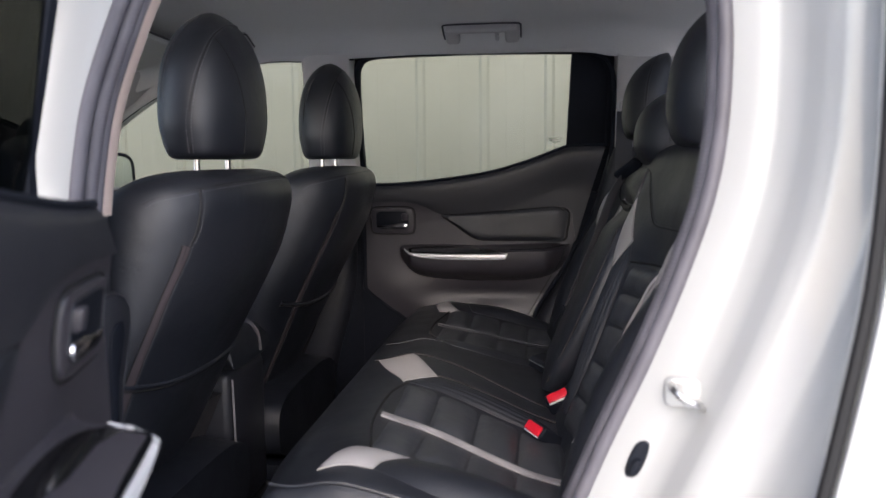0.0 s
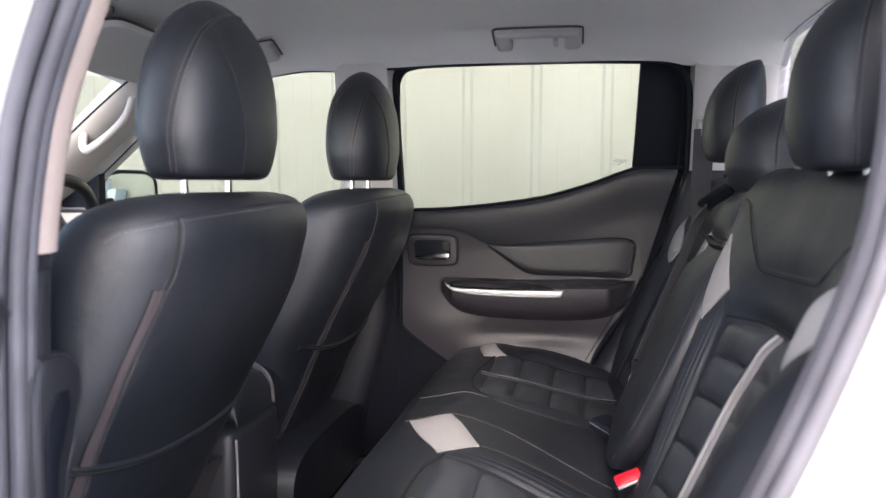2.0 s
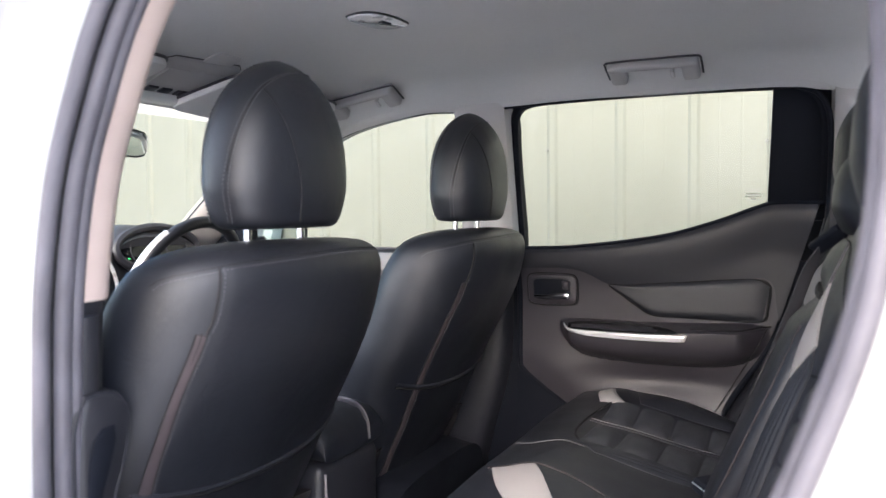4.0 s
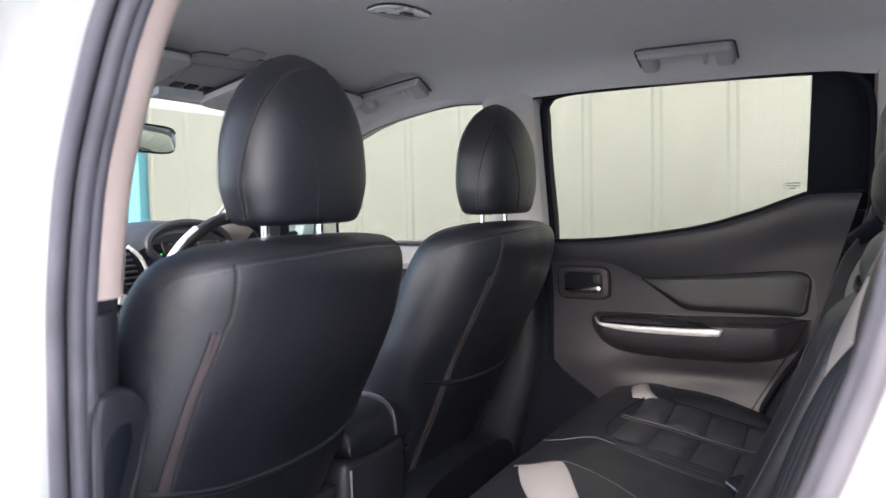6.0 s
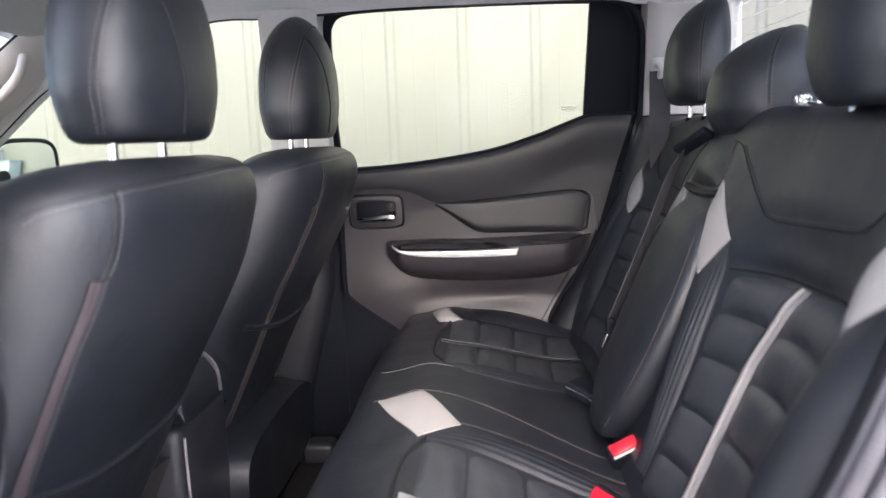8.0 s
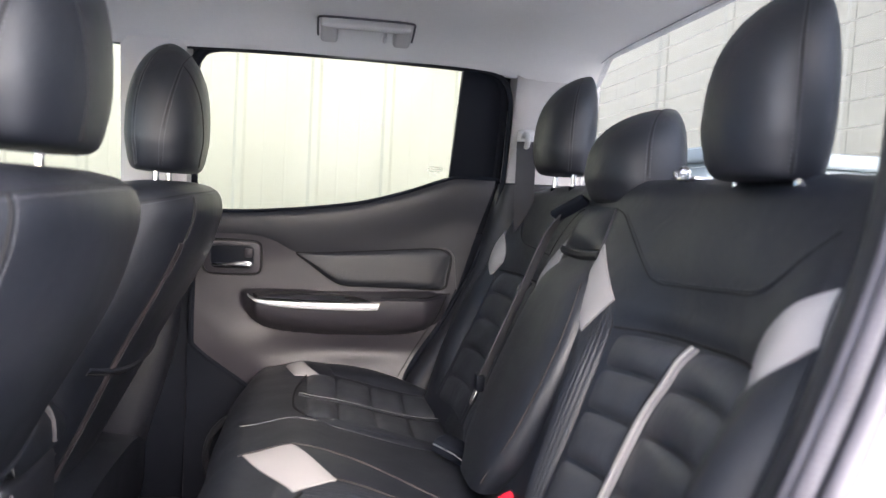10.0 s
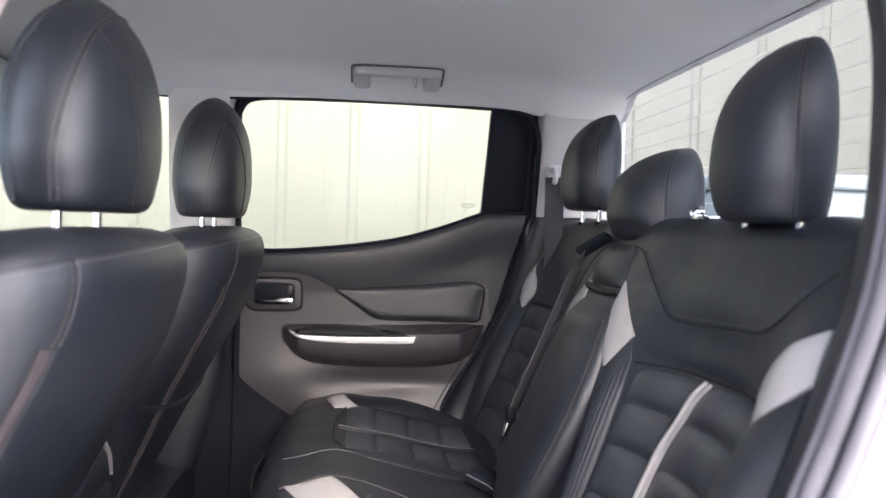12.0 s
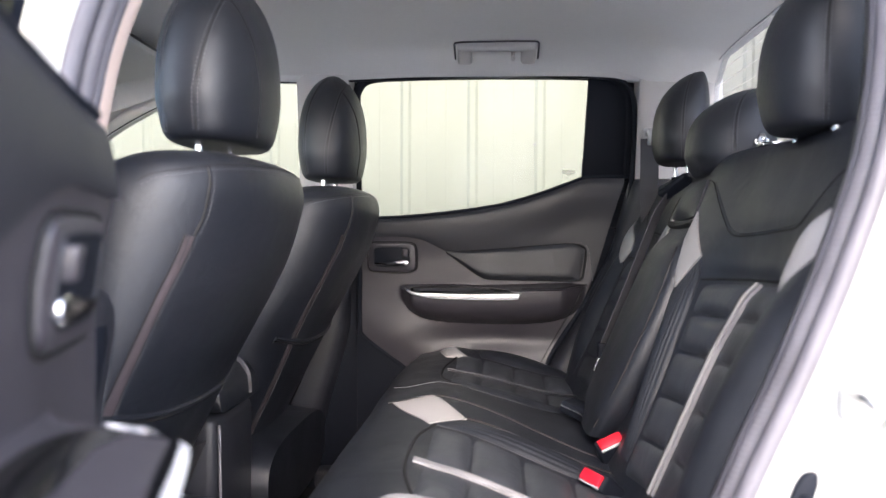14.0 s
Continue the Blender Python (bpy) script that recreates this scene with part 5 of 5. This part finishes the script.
XC = [-0.272, -0.200, -0.122, -0.046, 0.03]
for flip in (False, True):
    def Y(y):
        return 3.29 - y if flip else y
    def strip_y(x):
        return 1.285 - 0.10 * ease(x, -0.35, 0.15)
    def in_y(x):
        return 1.450 - 0.07 * ease(x, -0.30, 0.10)
    def out_y(x):
        return 1.112 - 0.035 * ease(x, -0.25, 0.10)
    for k in range(4):
        xa, xb = XC[k] + 0.001, XC[k + 1] - 0.001
        for lo_f, hi_f in ((lambda x: out_y(x) + 0.004, lambda x: strip_y(x) - 0.009), (lambda x: strip_y(x) + 0.009, lambda x: in_y(x) - 0.004)):
            lo = [(x, Y(lo_f(x))) for x in (xa + (0.006 if k == 0 else 0), (xa + xb) / 2, xb)]
            hi = [(x, Y(hi_f(x))) for x in (xa + (0.006 if k == 0 else 0), (xa + xb) / 2, xb)]
            if flip:
                lo, hi = hi, lo
            part("quilt_block", cover(csurf, lo, hi, -0.001, 0.0105, 16, 16, 1, 0.006, 3.2), LEATHER_B, bench)
    xs = np.linspace(-0.280, 0.03, 9)
    lo, hi = [(x, Y(strip_y(x) - 0.0085)) for x in xs], [(x, Y(strip_y(x) + 0.0085)) for x in xs]
    if flip:
        lo, hi = hi, lo
    if flip:
        part("stitch_line", seam_line(csurf, [(x, Y(strip_y(x))) for x in xs], 0.0013, 40, 0.004), THREAD, bench)
        part("black_strip", cover(csurf, lo, hi, 0.002, 0.002, 40, 6, 1, 0.006, 2), LEATHER, bench)
    else:
        part("grey_strip", cover(csurf, lo, hi, 0.004, 0.004, 40, 6, 1, 0.008, 2), STRIP_GREY, bench, "grey leather centre strip")
    # bolster rolls beside the blocks
    lo = [(x, Y(in_y(x) + 0.003)) for x in (-0.266, -0.20, -0.1, 0.0, 0.04)]
    hi = [(x, Y(y)) for x, y in ((-0.218, 1.505), (-0.16, 1.503), (-0.08, 1.485), (0.0, 1.45), (0.04, 1.43))]
    if flip:
        lo, hi = hi, lo
    part("inner_bolster", cover(csurf, lo, hi, 0.001, 0.012, 30, 49, 1, 0.006, 2, 7, 0.0011), LEATHER, bench)
    lo = [(x, Y(y)) for x, y in ((-0.232, 1.012), (-0.15, 0.995), (-0.05, 0.99), (0.04, 0.985))]
    hi = [(x, Y(out_y(x) - 0.004)) for x in (-0.205, -0.14, -0.05, 0.04)]
    if flip:
        lo, hi = hi, lo
    part("outer_bolster", cover(csurf, lo, hi, 0.001, 0.02, 30, 10, 1, 0.006, 2), LEATHER, bench)
    # grey inserts
    lo = [(x, Y(y)) for x, y in ((-0.354, 1.602), (-0.333, 1.556), (-0.310, 1.512), (-0.273, 1.452))]
    hi = [(x, Y(y)) for x, y in ((-0.281, 1.622), (-0.258, 1.588), (-0.238, 1.552), (-0.214, 1.510))]
    if not flip:
        part("grey_insert", cover(csurf, hi, lo, 0.002, 0.003, 12, 10, 1, 0.005), GREY_LEATHER, bench, "light grey leather insert")
    fx = 0.045 if flip else 0.0
    lo = [(x, Y(y + fx)) for x, y in ((-0.315, 1.015), (-0.308, 1.05), (-0.293, 1.098))]
    hi = [(x, Y(y + fx)) for x, y in (((-0.275, 1.012), (-0.262, 1.05), (-0.225, 1.095)) if flip else ((-0.236, 1.012), (-0.225, 1.05), (-0.200, 1.102)))]
    if not flip:
        lo, hi = hi, lo
    part("grey_insert", cover(csurf, lo, hi, 0.002, 0.006, 12, 10, 1, 0.005), GREY_LEATHER, bench, "light grey leather insert")
    if not flip:
        part("piping", seam_line(csurf, [(-0.362, 1.600), (-0.354, 1.606), (-0.32, 1.620), (-0.281, 1.627), (-0.18, 1.606), (-0.08, 1.565), (0.03, 1.505)], 0.0016, 60, 0.0006), FABRIC, bench)
        part("piping", seam_line(csurf, [(-0.214, 1.512), (-0.16, 1.508), (-0.08, 1.49), (0.0, 1.455), (0.04, 1.435)], 0.0014, 40, 0.0030), FABRIC, bench)
    part("seam", seam_line(csurf, [(-0.262, Y(1.452)), (-0.287, Y(1.38)), (-0.287, Y(1.24)), (-0.262, Y(1.115))], 0.0025, 40, 0.0008), SEAM, bench)
    part("piping", seam_line(csurf, [(-0.375, Y(0.985)), (-0.32, Y(0.975)), (-0.2, Y(0.97)), (0.0, Y(0.968))], 0.003, 40, 0.001), LEATHER, bench)
part("seam", seam_line(csurf, [(-0.375, 1.78), (-0.33, 1.80), (-0.29, 1.81), (-0.24, 1.80)], 0.0007, 30, 0.0008), THREAD, bench)

backrest = bench


def back_x(y, z):
    x = 0.04 + 0.43 * (z - 0.97)
    d = abs(y - CENTRE)
    x += 0.022 * math.exp(-((d - 0.36) / 0.135) ** 4) * (1 - ease(z, 1.27, 1.36))
    x -= 0.018 * math.exp(-((d - 0.575) / 0.05) ** 2) * (1 - ease(z, 1.30, 1.40))
    x += 0.05 * ease(d, 0.60, 0.665) ** 2
    x -= 0.028 * math.exp(-(d / 0.2) ** 4) * ease(z, 1.02, 1.22)
    x += 0.010 * math.exp(-((z - 1.245) / 0.014) ** 2) * math.exp(-((d - 0.36) / 0.16) ** 6)
    return x


def bsurf(a, b):
    return Vector((back_x(a, b), a, b))


def back_outline(y):
    rows = [bsurf(y, z) for z in np.linspace(0.86, 1.405, 60)]
    x0 = back_x(y, 1.405)
    drop = 0.012 * ease(abs(y - CENTRE), 0.45, 0.66)
    for k in range(1, 9):
        a = k / 8 * math.pi / 2
        rows.append(Vector((x0 + 0.003 + 0.046 * (1 - math.cos(a)), y, 1.405 + (0.046 - drop) * math.sin(a))))
    rows.append(Vector((0.33, y, 1.443 - drop)))
    rows.append(Vector((0.335, y, 1.40)))
    rows.append(Vector((0.335, y, 0.86)))
    return rows


part("back_cover", loft([back_outline(y) for y in np.linspace(0.955, 2.265, 150)]), LEATHER, backrest)
ZR = [1.238, 1.190, 1.133, 1.066, 1.000, 0.94]
for flip in (False, True):
    def Y(y):
        return 2 * CENTRE - y if flip else y

    def panel_on(name, lo, hi, mat, lift=0.002, bulge=0.008, nu=14, nv=12, sink=0.006, power=3, label="", ribs=0, rib=0.0):
        lo, hi = [(Y(a), b) for a, b in lo], [(Y(a), b) for a, b in hi]
        geo = cover(bsurf, lo, hi, lift, bulge, nu, nv, -1, sink, power, ribs, rib)
        return part(name, geo, mat, backrest, label, flip=flip)
    def sy(z):
        return 1.254 + 0.026 * ease(1.246 - z, 0, 0.11)
    for k in range(5):
        za, zb = ZR[k] - 0.0012, ZR[k + 1] + 0.0012
        panel_on("quilt_block", [(1.088, zb + 0.013), (1.16, zb + 0.011), (sy(zb) - 0.010, zb + 0.006)], [(1.088, za + 0.013), (1.16, za + 0.011), (sy(za) - 0.010, za + 0.006)], LEATHER_B, -0.001, 0.0100, 16, 16, power=3.2)
        panel_on("quilt_block", [(sy(zb) + 0.010, zb + 0.005), (1.34, zb + 0.002), (1.398, zb)], [(sy(za) + 0.010, za + 0.005), (1.34, za + 0.002), (1.400, za)], LEATHER_B, -0.001, 0.0100, 16, 16, power=3.2)
    zs = np.linspace(0.95, 1.243, 8)
    panel_on("grey_strip", [(sy(z) - 0.010, z) for z in zs], [(sy(z) + 0.010, z) for z in zs], STRIP_GREY, 0.004, 0.005, 40, 8, 0.008, 2, "grey leather centre strip") if not flip else part("black_strip", cover(bsurf, [(Y(sy(z) - 0.011), z) for z in zs], [(Y(sy(z) + 0.011), z) for z in zs], 0.006, 0.007, 40, 6, -1, 0.008, 2), LEATHER, backrest)
    if not flip:
        part("strip_piping", seam_line(bsurf, [(sy(z) - 0.006, z) for z in zs], 0.0023, 50, 0.0075, -1), GREY_LEATHER, backrest, "pale piping along the strip")
        part("strip_seam", seam_line(bsurf, [(sy(z) + 0.0005, z) for z in zs], 0.0009, 50, 0.0090, -1), SEAM, backrest)
    # yoke outline
    yoke = [(1.56, 1.405), (1.535, 1.402), (1.505, 1.393), (1.455, 1.362), (1.41, 1.331), (1.378, 1.311), (1.33, 1.309), (1.2, 1.316), (1.15, 1.321), (1.118, 1.338), (1.09, 1.365), (1.058, 1.392)]
    part("yoke_seam", seam_line(bsurf, [(Y(a), b) for a, b in yoke], 0.0010, 90, 0.0004, -1), SEAM, backrest)
    part("yoke_piping", seam_line(bsurf, [(Y(a), b + 0.0045) for a, b in yoke[2:-1]], 0.0022, 80, -0.0010, -1), LEATHER, backrest)
    # grey inserts
    panel_on("grey_insert", [(1.432, 1.277), (1.450, 1.255), (1.472, 1.225)], [(1.527, 1.349), (1.530, 1.312), (1.530, 1.270)], GREY_LEATHER, 0.003, 0.003, 12, 12, 0.005, 4, "light grey leather insert")
    panel_on("grey_insert", [(1.068, 1.238), (1.045, 1.256), (1.022, 1.275), (1.002, 1.294)], [(1.090, 1.272), (1.083, 1.295), (1.058, 1.320), (1.012, 1.342)], GREY_LEATHER, 0.003, 0.004, 14, 10, 0.005, 4, "light grey leather insert")
    # ribbed inner bolster and its flutes
    panel_on("inner_bolster", [(1.402, 0.96), (1.404, 1.05), (1.404, 1.15), (1.410, 1.222), (1.430, 1.272)], [(1.442, 0.96), (1.450, 1.03), (1.459, 1.127), (1.466, 1.18), (1.470, 1.222)], LEATHER, 0.002, 0.014, 30, 63, 0.006, 2, "", 9, 0.0014)
    panel_on("outer_bolster", [(1.000, 0.96), (0.998, 1.05), (0.998, 1.15), (1.000, 1.22), (1.005, 1.285)], [(1.078, 0.96), (1.082, 1.05), (1.084, 1.15), (1.086, 1.20), (1.086, 1.232)], LEATHER, 0.002, 0.018, 30, 12, 0.006, 2)
    part("side_piping", seam_line(bsurf, [(Y(0.992), 0.95), (Y(0.990), 1.10), (Y(0.992), 1.22), (Y(1.004), 1.32), (Y(1.02), 1.39)], 0.0028, 50, 0.001, -1), LEATHER, backrest)
    part("seam", seam_line(bsurf, [(Y(1.412), 1.242), (Y(1.33), 1.246), (Y(1.2), 1.251), (Y(1.088), 1.254)], 0.002, 40, 0.0008, -1), SEAM, backrest)

# folded arm rest in the middle
arm_rings = []
for z in list(np.linspace(0.96, 1.28, 20)) + [1.295, 1.308, 1.318, 1.325, 1.328]:
    w = soft_table(z, [(0.96, 0.070), (1.0, 0.098), (1.06, 0.118), (1.14, 0.130), (1.22, 0.124), (1.28, 0.104), (1.31, 0.086), (1.328, 0.060)])
    dp = 0.038 - 0.026 * ease(z, 1.28, 1.328) - 0.012 * ease(1.02 - z, 0, 0.06)
    base = 0.04 + 0.43 * (z - 0.97) - 0.016
    arm_rings.append([Vector((base + dp * math.copysign(abs(math.sin(k * math.tau / 48)) ** 0.7, math.sin(k * math.tau / 48)), 1.607 + w * math.copysign(abs(math.cos(k * math.tau / 48)) ** 0.6, math.cos(k * math.tau / 48)), z)) for k in range(48)])
part("arm_rest", loft(arm_rings), LEATHER, backrest, "folded black leather arm rest")
part("arm_rest_piping", tube([Vector((0.04 + 0.43 * (z - 0.97) - 0.040, 1.607 - soft_table(z, [(0.98, 0.074), (1.06, 0.108), (1.14, 0.119), (1.22, 0.113), (1.29, 0.090)]), z)) for z in np.linspace(0.98, 1.29, 30)], 0.0016, 6), FABRIC, backrest)
part("centre_pad", cover(bsurf, [(1.530, 1.340), (1.57, 1.337), (1.61, 1.336), (1.65, 1.337), (1.690, 1.340)], [(1.545, 1.404), (1.58, 1.405), (1.61, 1.405), (1.64, 1.405), (1.675, 1.404)], 0.004, 0.012, 24, 14, -1, 0.006, 2.5), LEATHER, backrest)
part("centre_gap", seam_line(bsurf, [(1.525, 1.330), (1.57, 1.327), (1.61, 1.326), (1.65, 1.327), (1.695, 1.330)], 0.007, 30, 0.002, -1), SEAM, backrest)
arch = [[(79, 0.03), (79, 0.3), (78, 0.6), (76, 0.8), (72, 0.92), (60, 0.965)], [(-79, 0.03), (-79, 0.3), (-78, 0.6), (-76, 0.8), (-72, 0.92), (-60, 0.965)]]
headrest(backrest, 0.238, 1.232, 1.442, 0.224, 0.083, 0.061, 0.06, -1, arch, True, 0.022, 0.01, 0.7)
headrest(backrest, 0.243, 1.985, 1.470, 0.210, 0.094, 0.058, 0.06, -1, arch, True, 0.03, 0.01, 0.7)
headrest(backrest, 0.247, 1.615, 1.410, 0.162, 0.096, 0.073, 0.06, -1, arch, True, 0.01, 0.01, 0.7)

bracket = part("latch_bracket", join(rbox((0.238, 1.402, 1.446), (0.272, 1.462, 1.453), 0.003), tube(smooth_line([(0.246, 1.41, 1.45), (0.243, 1.412, 1.462), (0.242, 1.424, 1.465), (0.244, 1.436, 1.462), (0.246, 1.438, 1.45)], 20), 0.0028, 8), rbox((0.24, 1.442, 1.452), (0.262, 1.458, 1.462), 0.003)), CHROME, backrest, "chrome latch bracket on the bench top")

# ---- belts and buckles ----
ring = thing("belt_guide", (0.2, 2.08, 1.55), "pale grey upper belt guide on the rear pillar", "belt guide")
part("guide_ring", tube([(0.215, 2.20 - 0.02 + 0.025 * math.cos(k * math.tau / 24), 1.553 + 0.018 * math.sin(k * math.tau / 24)) for k in range(24)], 0.007, 8, closed=True), TRIM_GREY, ring)
part("guide_cover", rbox((0.205, 2.195, 1.53), (0.245, 2.225, 1.585), 0.01, 3), TRIM_GREY, ring)


def strap(points, width, across, thick=0.0012):
    """Belt webbing along points."""
    line = [Vector(q) for q in smooth_line(points, 40)]
    ac = Vector(across).normalized()
    rings = []
    for i, q in enumerate(line):
        d = (line[min(i + 1, 39)] - line[max(i - 1, 0)]).normalized()
        nrm = d.cross(ac).normalized()
        rings.append([q + ac * (width / 2) + nrm * thick, q - ac * (width / 2) + nrm * thick, q - ac * (width / 2) - nrm * thick, q + ac * (width / 2) - nrm * thick])
    return loft(rings)


belt = thing("seat_belt", (0.2, 2.1, 1.4), "black webbing seat belt running down the rear pillar", "seat belt")
part("webbing", strap([(0.215, 2.165, 1.552), (0.212, 2.15, 1.48), (0.21, 2.14, 1.40), (0.215, 2.14, 1.30)], 0.045, (0.8, -0.3, 0)), WEB, belt)
cbelt = thing("middle_seat_belt", (0.2, 1.83, 1.2), "black middle seat belt hanging with its steel tongue", "seat belt")
part("webbing", strap([(0.172, 1.722, 1.392), (0.150, 1.736, 1.355), (0.126, 1.752, 1.285), (0.088, 1.766, 1.18), (0.052, 1.777, 1.085)], 0.026, (0.75, 0.6, 0.1)), WEB, cbelt)
part("belt_outlet", moved(rbox((-0.013, -0.036, -0.006), (0.013, 0.036, 0.007), 0.005, 3), Matrix.Translation((0.176, 1.706, 1.402)) @ pose(0, 0, 0, -32, 28, 22)), PLASTIC_DK, cbelt)
part("tongue_grip", moved(rbox((-0.008, -0.014, -0.016), (0.008, 0.014, 0.016), 0.005), Matrix.Translation((0.048, 1.778, 1.076))), PLASTIC_DK, cbelt)
part("tongue", moved(rbox((-0.0015, -0.010, -0.028), (0.0015, 0.010, 0.0), 0.001), Matrix.Translation((0.043, 1.779, 1.062)) @ pose(0, 0, 0, 0, 20, 0)), CHROME, cbelt)


def buckle(at, axis, wide, label):
    """axis: the way that the button end points."""
    b = thing("belt_buckle", at, label, "belt buckle", "belt buckles on the bench")
    ex = -Vector(axis).normalized()
    ez = ex.cross(Vector(wide)).normalized()
    ey = ez.cross(ex)
    m = Matrix.Translation(at) @ Matrix((ex, ey, ez)).transposed().to_4x4()
    part("shell", moved(rbox((-0.004, -0.026, -0.014), (0.072, 0.026, 0.014), 0.006, 3), m), PLASTIC_DK, b)
    part("button", moved(rbox((-0.009, -0.021, -0.009), (0.0, 0.021, 0.010), 0.003), m), RED, b, "red release button")
    part("slot_edge", moved(rbox((-0.006, -0.021, 0.0095), (0.0, 0.021, 0.0125), 0.001, 1), m), SATIN, b)
    part("stalk", moved(strap([(0.055, 0, 0), (0.075, 0, 0.0), (0.10, 0, 0.002)], 0.036, (0, 1, 0), 0.003), m), WEB, b)
    return b


buckle((0.026, 1.485, 0.966), (-0.25, -0.62, 0.72), (0.95, 0.25, 0.25), "black belt buckle with red button on the bench")
buckle((-0.016, 1.366, 0.943), (-0.62, -0.50, 0.60), (0.55, -0.75, -0.1), "black belt buckle with red button beside the strip")
fb = thing("belt_buckle", (0, 1.75, 0.95), "black belt buckle with a silver edge lying on the bench", "belt buckle", "belt buckles on the bench")
fm = Matrix.Translation((-0.002, 1.775, 0.958)) @ pose(0, 0, 0, 0, 14, -40)
part("shell", moved(rbox((-0.02, -0.03, -0.012), (0.07, 0.02, 0.014), 0.006, 3), fm), PLASTIC_DK, fb)
part("edge", moved(tube([(-0.018, -0.031, 0.004), (0.03, -0.033, 0.006), (0.068, -0.031, -0.002)], 0.0014, 6), fm), STEEL, fb)
